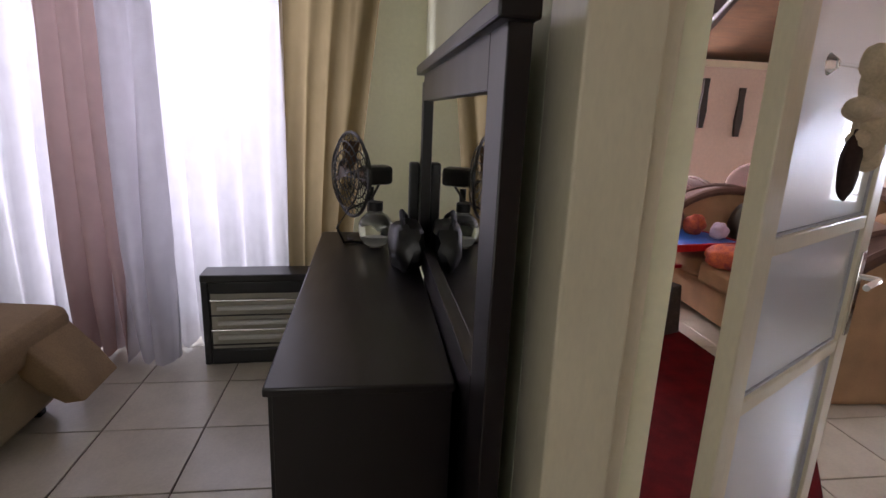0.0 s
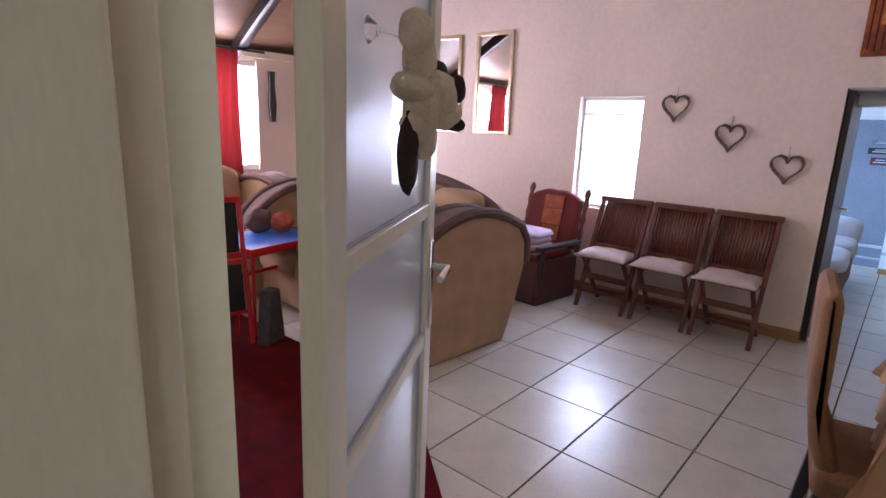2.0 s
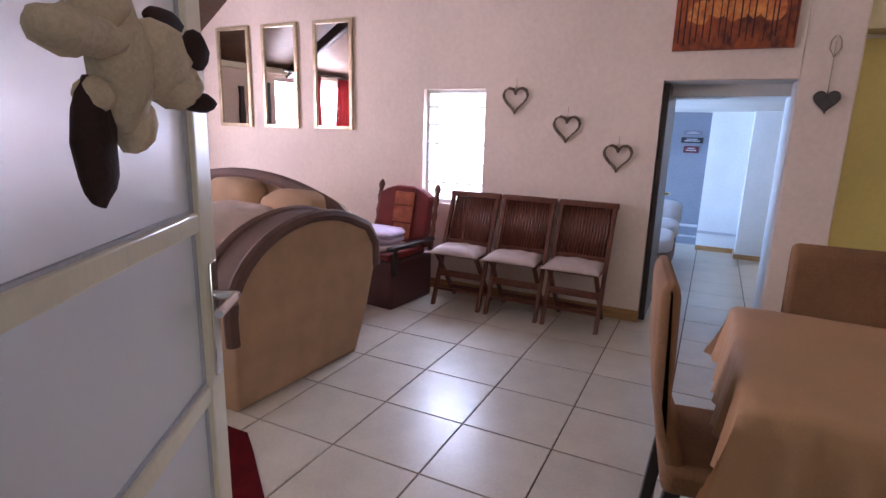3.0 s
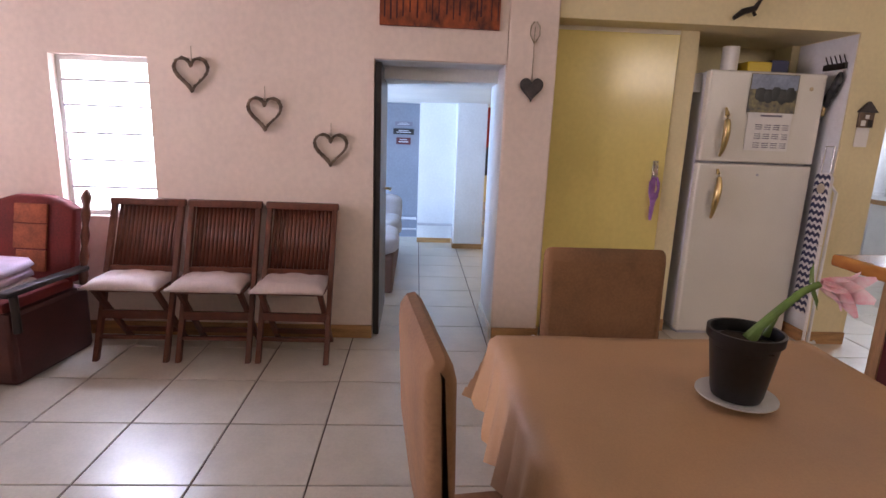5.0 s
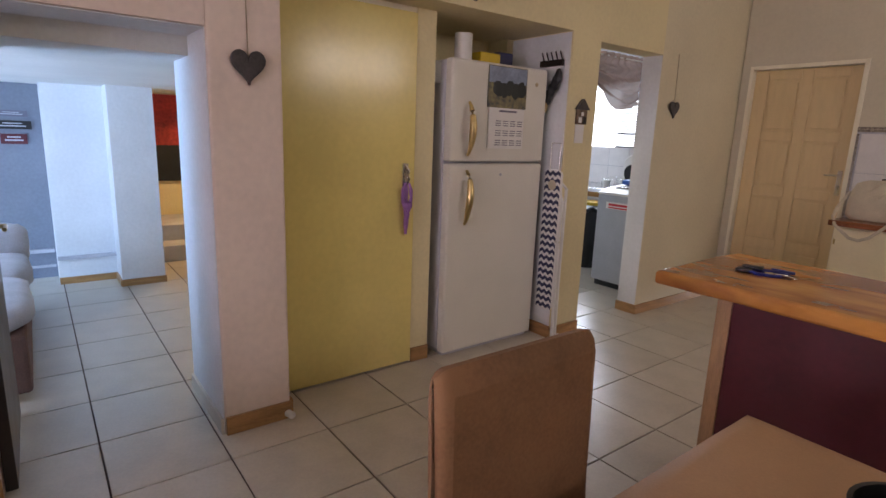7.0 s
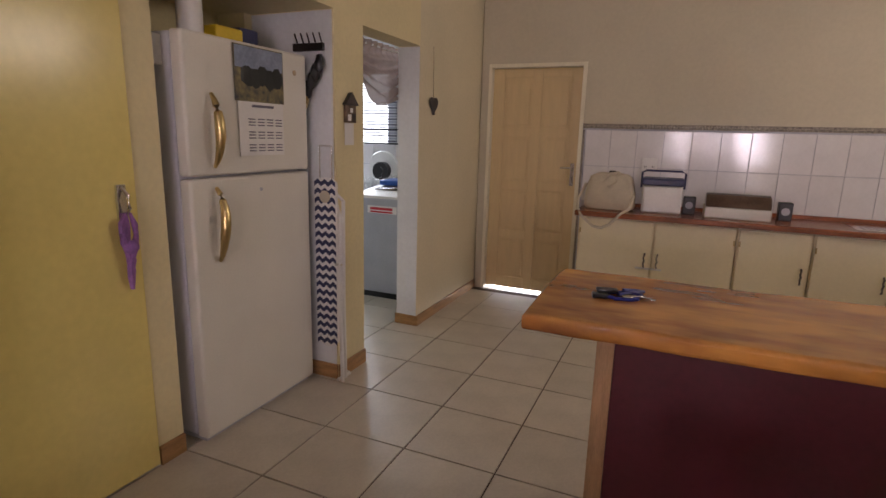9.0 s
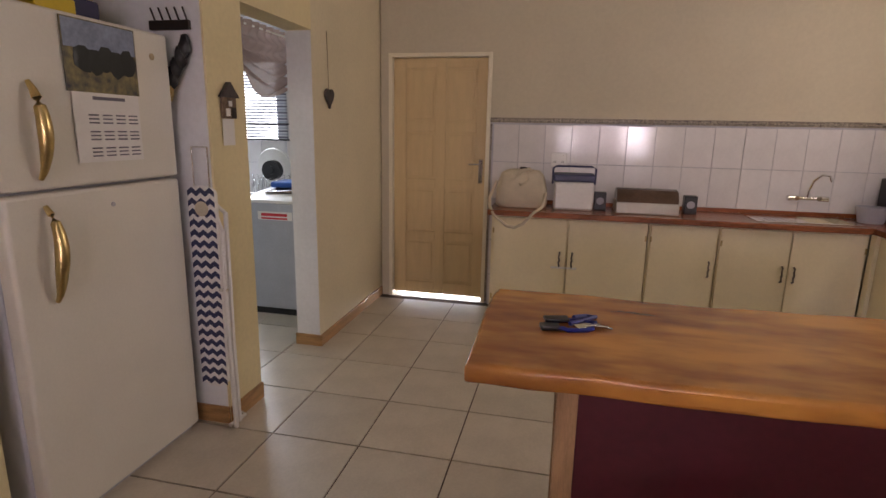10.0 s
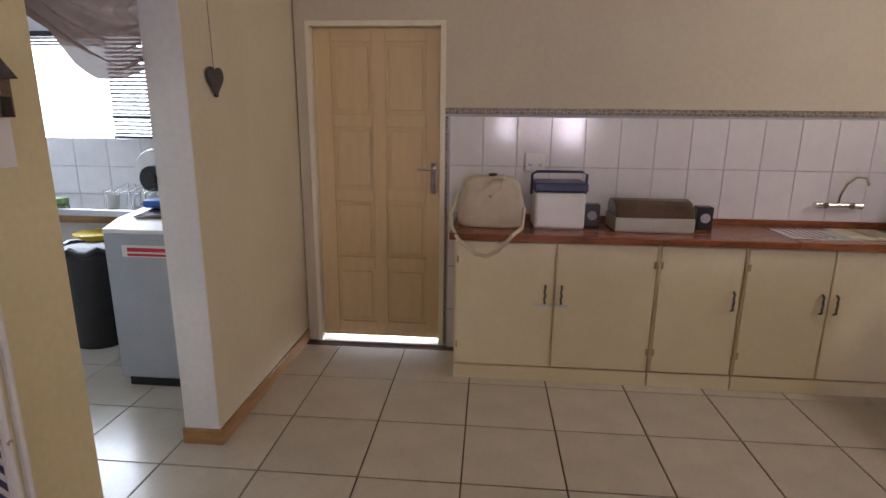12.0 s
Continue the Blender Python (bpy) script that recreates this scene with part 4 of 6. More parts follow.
def sofa(at, rz, length, label, base=0.0):
    """Front faces -x, length runs along +y from the near arm."""
    t = thing("sofa", label, "sofa", at, rz)
    out = [(0.0, 0.0), (0.0, 0.50)] + arc(0.60, 0.50, 0.60, 0.42, 180, 62, 14) + [(1.04, 0.80), (1.12, 0.68), (1.13, 0.54), (1.05, 0.28), (0.93, 0.0)]
    for y in (0.0, length - 0.24):
        bm = bmesh.new()
        bm_extrude(bm, out, "y", y, y + 0.24, 0.03)
        part("armrest", bm, M["sofa"], t)
        bm = bmesh.new()
        tr = [(-0.005, 0.36), (-0.01, 0.50)] + arc(0.60, 0.50, 0.61, 0.43, 178, 62, 14)[1:] + [(1.05, 0.81), (1.13, 0.69), (1.13, 0.54)]
        for e in (0.01, 0.23):
            bm_tube(bm, [(x, y + e, z) for x, z in tr], 0.035, 8)
        bm_extrude(bm, [(x, z + 0.012) for x, z in tr[2:]] + [(x, z - 0.03) for x, z in tr[2:][::-1]], "y", y, y + 0.24, 0.0)
        part("arm_trim", bm, M["sofatrim"], t, "dark brown padded trim")
    part("base", boxes((0.08, 1.0, 0.24, length - 0.24, 0.05, 0.32), bevel=0.03), M["sofa"], t)
    n = 3 if length > 1.6 else 2
    w = (length - 0.48) / n
    for k in range(n):
        bm = bmesh.new()
        bm_blob(bm, (0.42, 0.24 + w * (k + 0.5), 0.40), (0.42, w / 2, 0.1), 0.04, 2, 4, k, 0, 0.45)
        part("seat_cushion", bm, M["sofa"], t, smooth=True)
        hb = 0.98 + 0.09 * math.sin(math.pi * (k + 0.5) / n)
        bm = bmesh.new()
        bm_blob(bm, (0.93, 0.24 + w * (k + 0.5), hb / 2 + 0.15), (0.12, w / 2, hb / 2 - 0.17), 0.04, 2, 4, k + 5, 0, 0.5)
        part("back_cushion", bm, M["sofa"], t, smooth=True)
    top = [(0.1 + (length - 0.2) * k / 16, 0.80 + 0.27 * math.sin(math.pi * k / 16) ** 0.6) for k in range(17)]
    bm = bmesh.new()
    bm_extrude(bm, [(0.1, 0.1)] + [(a, b) for a, b in top] + [(length - 0.1, 0.1)], "x", 0.99, 1.12, 0.02)
    part("back", bm, M["sofa"], t)
    bm = bmesh.new()
    bm_tube(bm, [(1.0, a, b) for a, b in top], 0.045, 8)
    part("back_trim", bm, M["sofatrim"], t, "dark brown padded trim")
    return t


sofa((2.24, 2.30, 0), -3.5, 2.10, "beige sofa with rounded arms and dark brown trim")
sofa((1.15, 4.25, 0), 90, 0.0 + 2.0, "beige sofa with dark brown trim under the window").matrix_basis = pose(3.05, 4.25, 0, 0, 0, 90)
for c, s, m, lab in (((2.85, 2.95, 0.78), (0.12, 0.3, 0.17), "cushion", "pale pink pillow lying on the beige sofa"), ((2.95, 2.68, 0.76), (0.2, 0.2, 0.08), "cushion", "flat pale cushion lying on the sofa seat"), ((2.45, 3.3, 0.56), (0.16, 0.2, 0.09), "orange", "mottled orange cushion on the sofa seat"), ((3.0, 3.85, 0.68), (0.1, 0.22, 0.2), "darkleg", "dark patterned cushion leaning on the sofa")):
    bm = bmesh.new()
    bm_blob(bm, (0, 0, 0), s, 0.18, 2.5, 3, c[1], 0.5, 0.7)
    mesh_thing("cushion", bm, M[m], lab, "cushion", c, 0, smooth=True)


def back_armchair():
    t = thing("armchair", "dark brown armchair with a rounded back by the end wall", "armchair", (3.6, 4.75, 0), 20)
    bm = bmesh.new()
    bm_extrude(bm, [(-0.33, 0.0), (-0.33, 0.8)] + arc(0, 0.85, 0.33, 0.28, 180, 0, 10) + [(0.33, 0.0)], "x", 0.0, 0.14, 0.03)
    part("backrest", bm, M["sofatrim"], t)
    part("seat", boxes((-0.5, 0.0, -0.3, 0.3, 0.1, 0.45), bevel=0.05), M["sofatrim"], t)
    for s in (-1, 1):
        part("armrest", boxes((-0.5, 0.0, s * 0.36 - 0.07, s * 0.36 + 0.07, 0.0, 0.62), bevel=0.05), M["sofatrim"], t)


back_armchair()
for i, (x, z) in enumerate(((3.46, 1.42), (3.9, 1.34))):
    bm = bmesh.new()
    bm_extrude(bm, [(x - 0.03, z), (x - 0.045, z + 0.18), (x - 0.03, z + 0.38), (x - 0.035, z + 0.52), (x + 0.035, z + 0.52), (x + 0.03, z + 0.38), (x + 0.045, z + 0.18), (x + 0.03, z)], "y", 5.56, 5.598, 0.008)
    mesh_thing("carved_mask", bm, M["darkleg"], "long narrow dark wood carving hung on the end wall", "wall decoration", group="wood carvings on the end wall")

# children's corner
bm = bmesh.new()
bm_extrude(bm, [(0.62, 1.06), (1.25, 1.08), (1.62, 1.46), (2.02, 1.98), (2.12, 2.12), (2.1, 4.15), (0.62, 4.15)], "z", 0.002, 0.014, 0.004)
mesh_thing("rug", bm, M["redcloth"], "dark red pile rug on the living room tiles", "rug")


def folding_chair_red(at, rz):
    """A folded chair that leans a little; its panels look to -y."""
    t = thing("folding_chair", "red metal folding chair with black panels standing folded on the rug", "chair", at, rz)
    bm = bmesh.new()
    for s in (-1, 1):
        bm_tube(bm, [(s * 0.18, -0.10, 0.014), (s * 0.175, -0.02, 0.58), (s * 0.17, 0.03, 0.955)], 0.016)
        bm_tube(bm, [(s * 0.15, 0.10, 0.014), (s * 0.15, 0.02, 0.56)], 0.014)
    bm_box(bm, -0.18, 0.18, 0.012, 0.04, 0.93, 0.97, 0.008)
    bm_box(bm, -0.18, 0.18, -0.015, 0.012, 0.575, 0.615, 0.008)
    bm_box(bm, -0.16, 0.16, -0.045, -0.02, 0.545, 0.57, 0.006)
    bm_box(bm, -0.16, 0.16, -0.10, -0.08, 0.225, 0.25, 0.006)
    part("frame", bm, M["redframe"], t)
    bm = boxes((-0.155, 0.155, 0.012, 0.03, 0.615, 0.93), bevel=0.005)
    for v in bm.verts:
        v.co.y += (v.co.z - 0.77) * 0.12
    part("backrest", bm, M["black"], t)
    bm = boxes((-0.145, 0.145, -0.075, -0.055, 0.25, 0.545), bevel=0.005)
    for v in bm.verts:
        v.co.y += (v.co.z - 0.4) * 0.14
    part("seat", bm, M["black"], t)
    return t


def kids_table():
    t = thing("kids_table", "small red metal table with a blue top on the rug", "table", (2.25, 3.75, 0), 10)
    part("tabletop", boxes((-0.36, 0.36, -0.27, 0.27, 0.60, 0.615), bevel=0.004), M["blue"], t)
    part("rim", boxes((-0.375, 0.375, -0.285, -0.27, 0.57, 0.622), (-0.375, 0.375, 0.27, 0.285, 0.57, 0.622), (-0.375, -0.36, -0.27, 0.27, 0.57, 0.622), (0.36, 0.375, -0.27, 0.27, 0.57, 0.622), (-0.37, 0.37, -0.012, 0.012, 0.36, 0.384)), M["redframe"], t)
    for sx in (-1, 1):
        for sy in (-1, 1):
            part("leg", cyls(((sx * 0.34, sy * 0.25, 0.0 if sx > 0 else 0.014), (sx * 0.34, sy * 0.25, 0.6), 0.013)), M["redframe"], t)


folding_chair_red((1.72, 3.47, 0), -8)
kids_table()
for i, (x, y, m, s) in enumerate(((2.45, 3.85, "orange", 0.09), (2.3, 3.93, "sofatrim", 0.1), (2.55, 3.68, "lilac", 0.07))):
    bm = bmesh.new()
    bm_blob(bm, (0, 0, 0), (s, s * 0.8, s * 0.9), 0.3, 2, 3, i * 3)
    mesh_thing("soft_toy", bm, M[m], ("mottled orange soft toy on the small table", "brown soft toy on the small table", "lilac soft toy on the small table")[i], "toy", (x, y, 0.615 + s * 0.85), smooth=True)
bm = bmesh.new()
bm_extrude(bm, [(-0.09, 0.0), (0.09, 0.0), (0.045, 0.36), (-0.045, 0.36)], "y", -0.05, 0.05, 0.015)
mesh_thing("speaker", bm, M["greyheart"], "tapered dark grey floor speaker on the red rug", "speaker", (1.99, 3.3, 0.013), 20)
bm = boxes((-0.28, 0.28, -0.2, 0.2, 0.26, 0.32), (-0.26, -0.2, -0.18, 0.18, 0, 0.26), (0.2, 0.26, -0.18, 0.18, 0, 0.26), bevel=0.01)
mesh_thing("pink_bench", bm, M["pinkplas"], "low pink painted bench on the rug", "bench", (1.5, 3.7, 0.014), 15)
mesh_thing("book", boxes((-0.1, 0.1, -0.07, 0.07, 0, 0.02), bevel=0.003), M["paper"], "white book lying on the pink bench", "book", (1.55, 3.68, 0.334), 35)


# ---- dining ----
def dining_chair(at, rz, label):
    """The seat looks to -x of the chair; the back is at +x."""
    t = thing("dining_chair", label, "chair", at, rz, "dining chairs")
    bm = boxes((-0.22, 0.20, -0.22, 0.22, 0.38, 0.48), bevel=0.03, seg=3)
    part("seat", bm, M["tan"], t)
    bm = bmesh.new()
    bm_extrude(bm, [(0.10, 0.40), (0.165, 0.55), (0.196, 0.66), (0.198, 0.78), (0.204, 0.985), (0.211, 1.012), (0.226, 1.028), (0.245, 1.024), (0.258, 1.004), (0.261, 0.972), (0.252, 0.75), (0.225, 0.55), (0.17, 0.40)], "y", -0.205, 0.205, 0.026)
    part("backrest", bm, M["tan"], t)
    for sx, sy in ((-1, -1), (-1, 1), (1, -1), (1, 1)):
        bm = bmesh.new()
        x, y = (-0.19, sy * 0.18) if sx < 0 else (0.16, sy * 0.18)
        dx = 0.05 if sx > 0 else 0
        v = bm_box(bm, x - 0.022, x + 0.022, y - 0.022, y + 0.022, 0, 0.40)
        for q in v[:4]:
            q.co.x += dx + (x - q.co.x) * 0.25
        part("leg", bm, M["darkleg"], t)
    return t


dc = dining_chair((2.46, 0.42, 0), 118, "tan suede dining chair with dark legs beside the table")
dc.matrix_basis = pose(2.28, 0.175, 0, 0, 0, 98)
copy_thing(dc, pose(2.735, -0.205, 0, 0, 0, 0))


def dining_table():
    t = thing("dining_table", "square dark wooden dining table under a tan cloth", "table", (0, 0, 0))
    part("tabletop", boxes((1.92, 2.78, -0.79, 0.155, 0.745, 0.775), bevel=0.004), M["darkleg"], t)
    for x in (1.98, 2.72):
        for y in (-0.73, 0.10):
            part("leg", boxes((x - 0.035, x + 0.035, y - 0.035, y + 0.035, 0, 0.745), bevel=0.004), M["darkleg"], t)


def table_cloth():
    bm = bmesh.new()
    x0, x1, y0, y1, z = 1.91, 2.795, -0.805, 0.17, 0.782
    n, m, rim = 26, 26, 7
    rnd = noise
    g = {}
    for i in range(-rim, n + rim + 1):
        for j in range(-rim, m + rim + 1):
            u, v = min(max(i, 0), n) / n, min(max(j, 0), m) / m
            oi, oj = (min(i, 0) if i < 0 else max(i - n, 0)) / rim, (min(j, 0) if j < 0 else max(j - m, 0)) / rim
            drop = max(abs(oi), abs(oj))
            x, y = x0 + (x1 - x0) * u, y0 + (y1 - y0) * v
            s = (u + v) * 9 if not oi else v * 9
            s = u * 9 if oj and not oi else s
            fold = 0.022 * drop * (1 + math.sin(2 * math.pi * s * 0.8 + 2 * noise.noise(Vector((u * 4, v * 4, 0)))))
            x += (1 if oi > 0 else -1 if oi < 0 else 0) * (0.012 + fold + 0.04 * abs(oi) * abs(oj))
            y += (1 if oj > 0 else -1 if oj < 0 else 0) * (0.012 + fold + 0.04 * abs(oi) * abs(oj))
            zz = z + 0.003 * noise.noise(Vector((x * 3, y * 3, 2))) + 0.0025 * noise.noise(Vector((x * 9, y * 9, 5))) * (1 - drop) - drop * (0.26 + 0.02 * math.sin(s * 2))
            if drop and drop < 0.2:
                zz += 0.012
            g[i, j] = bm.verts.new((x, y, zz))
    for i in range(-rim, n + rim):
        for j in range(-rim, m + rim):
            bm.faces.new((g[i, j], g[i + 1, j], g[i + 1, j + 1], g[i, j + 1]))
    mesh_thing("table_cloth", bm, M["cloth"], "tan cloth hanging in folds over the dining table", "table cloth", smooth=True)


dining_table()
table_cloth()


def flower_pot():
    t = thing("potted_amaryllis", "black plastic pot with one pale pink amaryllis on a white saucer", "potted plant", (2.40, -0.345, 0.789), 0)
    t.scale = (1.07, 1.07, 1.07)
    bm = bmesh.new()
    bm_lathe(bm, [(0.05, 0.008), (0.054, 0.02), (0.071, 0.14), (0.077, 0.142), (0.078, 0.162), (0.072, 0.162), (0.068, 0.135), (0.001, 0.139)], 32)
    part("pot", bm, M["black"], t)
    bm = bmesh.new()
    bm_lathe(bm, [(0.001, 0.0), (0.06, 0.0), (0.084, 0.01), (0.084, 0.013), (0.06, 0.006), (0.001, 0.005)], 32)
    part("saucer", bm, M["white"], t)
    bm = bmesh.new()
    bm_blob(bm, (0, 0, 0.13), (0.067, 0.067, 0.012), 0.3, 6, 3)
    part("soil", bm, M["soil"], t)
    bm = bmesh.new()
    bm_tube(bm, [(0.0, -0.01, 0.14), (-0.004, -0.025, 0.17), (-0.012, -0.06, 0.215), (-0.018, -0.095, 0.255), (-0.025, -0.125, 0.275)], [0.016, 0.01, 0.009, 0.008, 0.007], 10)
    part("stem", bm, M["leaf"], t)
    bm = bmesh.new()
    bm_tube(bm, [(0.02, -0.06, 0.14), (0.018, -0.075, 0.19), (0.01, -0.085, 0.22)], [0.008, 0.006, 0.002], 8)
    bm_tube(bm, [(-0.02, -0.11, 0.27), (-0.03, -0.12, 0.24), (-0.03, -0.125, 0.22)], [0.006, 0.004, 0.001], 6)
    bm_tube(bm, [(-0.02, -0.11, 0.275), (-0.015, -0.11, 0.30), (-0.01, -0.115, 0.315)], [0.005, 0.004, 0.001], 6)
    part("bud", bm, M["leaf"], t)
    base, d = Vector((-0.025, -0.128, 0.277)), Vector((-0.1, -0.9, -0.25)).normalized()
    u = d.cross(Vector((0, 0, 1))).normalized()
    w = u.cross(d)
    for k in range(6):
        a = math.pi / 3 * k
        out = u * math.cos(a) + w * math.sin(a)
        side = d.cross(out)
        bm = bmesh.new()
        rows = []
        for i in range(8):
            s = i / 7
            c = base + d * (0.08 * s) + out * (0.006 + 0.045 * s ** 2.0)
            wd = 0.023 * math.sin(math.pi * min(1, s * 0.86 + 0.1)) ** 0.8 + 0.001
            rows.append([bm.verts.new(c + side * (wd * q) - out * (0.01 * q * q) * (1 - s)) for q in (-1, -0.5, 0, 0.5, 1)])
        for p, q in zip(rows, rows[1:]):
            for i in range(4):
                bm.faces.new((p[i], p[i + 1], q[i + 1], q[i]))
        part("petal", bm, M["petal"], t, smooth=True)


flower_pot()


# ---- island ----
def island():
    t = thing("kitchen_island", "kitchen island with a live edge wooden top on a maroon base", "kitchen island")
    bm = bmesh.new()
    near, far = [], []
    for k in range(41):
        x = 3.375 - 2.0 * k / 40
        near.append((x, -1.325 + 0.022 * noise.noise(Vector((x * 2.2, 3, 0))) + 0.012 * noise.noise(Vector((x * 7, 3, 0)))))
        far.append((x + 0.0, -1.96 + 0.03 * noise.noise(Vector((x * 2.0, 9, 0))) + 0.015 * noise.noise(Vector((x * 6, 9, 0)))))
    end = [(3.380, -1.5), (3.388, -1.7), (3.385, -1.9)]
    bm_extrude(bm, end[::-1] + near + far[::-1], "z", 0.893, 0.945, 0.012)
    part("slab_top", bm, M["slab"], t, "varnished honey brown wood slab with a wavy live edge")
    part("base", boxes((1.55, 3.11, -1.92, -1.375, 0, 0.893), bevel=0.003), M["maroon"], t)
    part("corner_post", boxes((3.11, 3.16, -1.405, -1.37, 0, 0.893), bevel=0.002), M["post"], t, "pale wooden corner strip")
    part("corner_post", boxes((3.11, 3.16, -1.925, -1.89, 0, 0.893), bevel=0.002), M["post"], t, "pale wooden corner strip")
    part("end_panel", boxes((3.11, 3.15, -1.89, -1.405, 0, 0.893)), M["maroon"], t)


island()


def keys():
    t = thing("key_bunch", "bunch of keys with a blue lanyard on the wooden top", "keys", (3.135, -1.635, 0.946), 15)
    t.scale = (1.15, 1.15, 1.0)
    bm = bmesh.new()
    bm_tube(bm, [(0.06 * math.cos(a * 0.5) + 0.012 * math.sin(a * 2.5), 0.035 * math.sin(a * 0.5), 0.005 + 0.002 * math.sin(a)) for a in range(13)], 0.006, 6)
    bm_tube(bm, [(0.0, 0.0, 0.008), (-0.05, -0.03, 0.01), (-0.08, -0.055, 0.006), (-0.06, -0.065, 0.005), (-0.02, -0.04, 0.012)], 0.006, 6)
    part("lanyard", bm, M["cord"], t)
    part("fob", boxes((0.0, 0.06, -0.03, 0.0, 0.012, 0.022), (0.03, 0.075, 0.0, 0.03, 0.0, 0.014), bevel=0.003), M["black"], t)
    for k in range(3):
        bm = boxes((-0.012, 0.012, -0.012, 0.012, 0.0, 0.003), (0.012, 0.05, -0.004, 0.004, 0.0, 0.003))
        m = Matrix.Translation((-0.06 + 0.02 * k, 0.015 * k - 0.01, 0.002 + 0.003 * k)) @ Matrix.Rotation(2.4 + 0.5 * k, 4, "Z")
        bmesh.ops.transform(bm, matrix=m, verts=bm.verts)
        part("key", bm, M["chrome"], t)


keys()


# ---- pantry door, fridge recess ----
def pantry_door():
    t = structure("door_pantry", boxes((4.94, 4.975, -1.285, -0.44, 0.012, 2.06), bevel=0.003), M["pantry"], "plain yellow cream painted pantry door")
    part("door_handle", boxes((4.925, 4.94, -1.235, -1.195, 1.10, 1.24), bevel=0.005), M["chrome"], t, "chrome handle plate")
    bm = bmesh.new()
    bm_tube(bm, [(4.925, -1.215, 1.23), (4.90, -1.22, 1.2), (4.895, -1.22, 1.15), (4.92, -1.215, 1.115)], 0.007)
    part("door_pull", bm, M["chrome"], t)
    structure("trim_pantry_jamb", boxes((4.955, 5.0, -0.439, -0.42, 0, 2.09), (4.955, 5.0, -1.29, -1.286, 0, 2.09), (4.955, 5.0, -1.286, -0.439, 2.064, 2.09)), M["frame"], "painted jamb of the pantry door")
    bm = bmesh.new()
    for s, ln in ((-1, 0.26), (0, 0.30), (1, 0.22), (0.4, 0.27)):
        pts = [(4.915 - 0.008 * abs(s), -1.215 + 0.012 * s + 0.018 * s * math.sin(k * 0.9), 1.13 - ln * k / 6) for k in range(7)]
        bm_tube(bm, pts, [0.006, 0.013, 0.01, 0.016, 0.013, 0.015, 0.009], 6)
    bm_blob(bm, (4.9, -1.215, 1.0), (0.02, 0.035, 0.028), 0.3, 4, 2)
    mesh_thing("ribbon", bm, M["purple"], "lilac ribbon tied on the pantry door handle", "ribbon")
    mesh_thing("door_stop", cyls(((4.70, -0.40, 0.03), (4.66, -0.41, 0.03), 0.018)), M["white"], "small white door stop at the pillar foot", "door stop")


pantry_door()


def fridge():
    t = thing("fridge", "tall cream fridge freezer with brass coloured handles in the recess", "fridge", (4.885, -1.897, 0), 0.0)
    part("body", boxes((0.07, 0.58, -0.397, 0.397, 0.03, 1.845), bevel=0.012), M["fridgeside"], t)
    part("base", boxes((0.03, 0.56, -0.38, 0.38, 0.0, 0.03)), M["grey"], t)
    for z0, z1 in ((0.025, 1.240), (1.252, 1.85)):
        d = part("door", boxes((0.0, 0.066, -0.402, 0.402, z0, z1), bevel=0.014, seg=3), M["fridge"], t)
        up = z0 > 1
        pts = []
        for k in range(13):
            s = k / 12
            z = (1.29 + 0.315 * s) if up else (0.865 + 0.335 * s)
            yy = 0.272 + (0.0 if up else 0.006 * math.sin(2 * math.pi * s))
            pts.append((-0.012 - 0.045 * math.sin(math.pi * s) ** 0.7, yy, z))
        bm = bmesh.new()
        bm_tube(bm, pts, [0.008 + 0.015 * math.sin(math.pi * k / 12) for k in range(13)], 12)
        part("handle", bm, M["brass"], d, "dull brass coloured handle")
    part("lock", cyls(((-0.004, -0.02, 1.17), (0.002, -0.02, 1.17), 0.009)), M["grey"], t)
    part("badge", cyls(((-0.002, -0.30, 1.75), (0.002, -0.30, 1.75), 0.014)), M["gilt"], t)


fridge()


def calendar():
    t = thing("calendar", "paper calendar with a landscape photo stuck on the fridge door", "calendar", (4.882, -1.93, 1.335), 0.0)
    part("page", boxes((-0.006, -0.003, -0.16, 0.145, 0.0, 0.25)), M["paper"], t)
    part("photo", boxes((-0.005, -0.002, -0.17, 0.16, 0.25, 0.50)), mat("landscape photo", (0.26, 0.22, 0.1), 0.4, 0.3, 14, 50, 0, col2=(0.03, 0.035, 0.05)), t)
    part("photo_sky", boxes((-0.0062, -0.0052, -0.165, 0.155, 0.40, 0.495)), mat("photo sky", (0.25, 0.3, 0.42), 0.4, 0.2, 10), t)
    bm = bmesh.new()
    for k in range(5):
        bm_blob(bm, (-0.0055, -0.12 + 0.05 * k, 0.37 - 0.01 * (k % 2)), (0.002, 0.045, 0.05), 0.3, 3, 2, k)
    part("photo_foliage", bm, mat("photo dark trees", (0.015, 0.02, 0.02), 0.4), t)
    bm = bmesh.new()
    for r in range(3):
        for c in range(4):
            for q in range(3):
                bm_box(bm, -0.0072, -0.0064, -0.145 + 0.062 * c, -0.145 + 0.062 * c + 0.045, 0.02 + 0.06 * r + 0.014 * q, 0.022 + 0.06 * r + 0.014 * q + 0.003)
    bm_box(bm, -0.0072, -0.0064, -0.09, 0.06, 0.225, 0.237)
    tagged(part("print", bm, M["ink"], t), kind="stuff")


calendar()


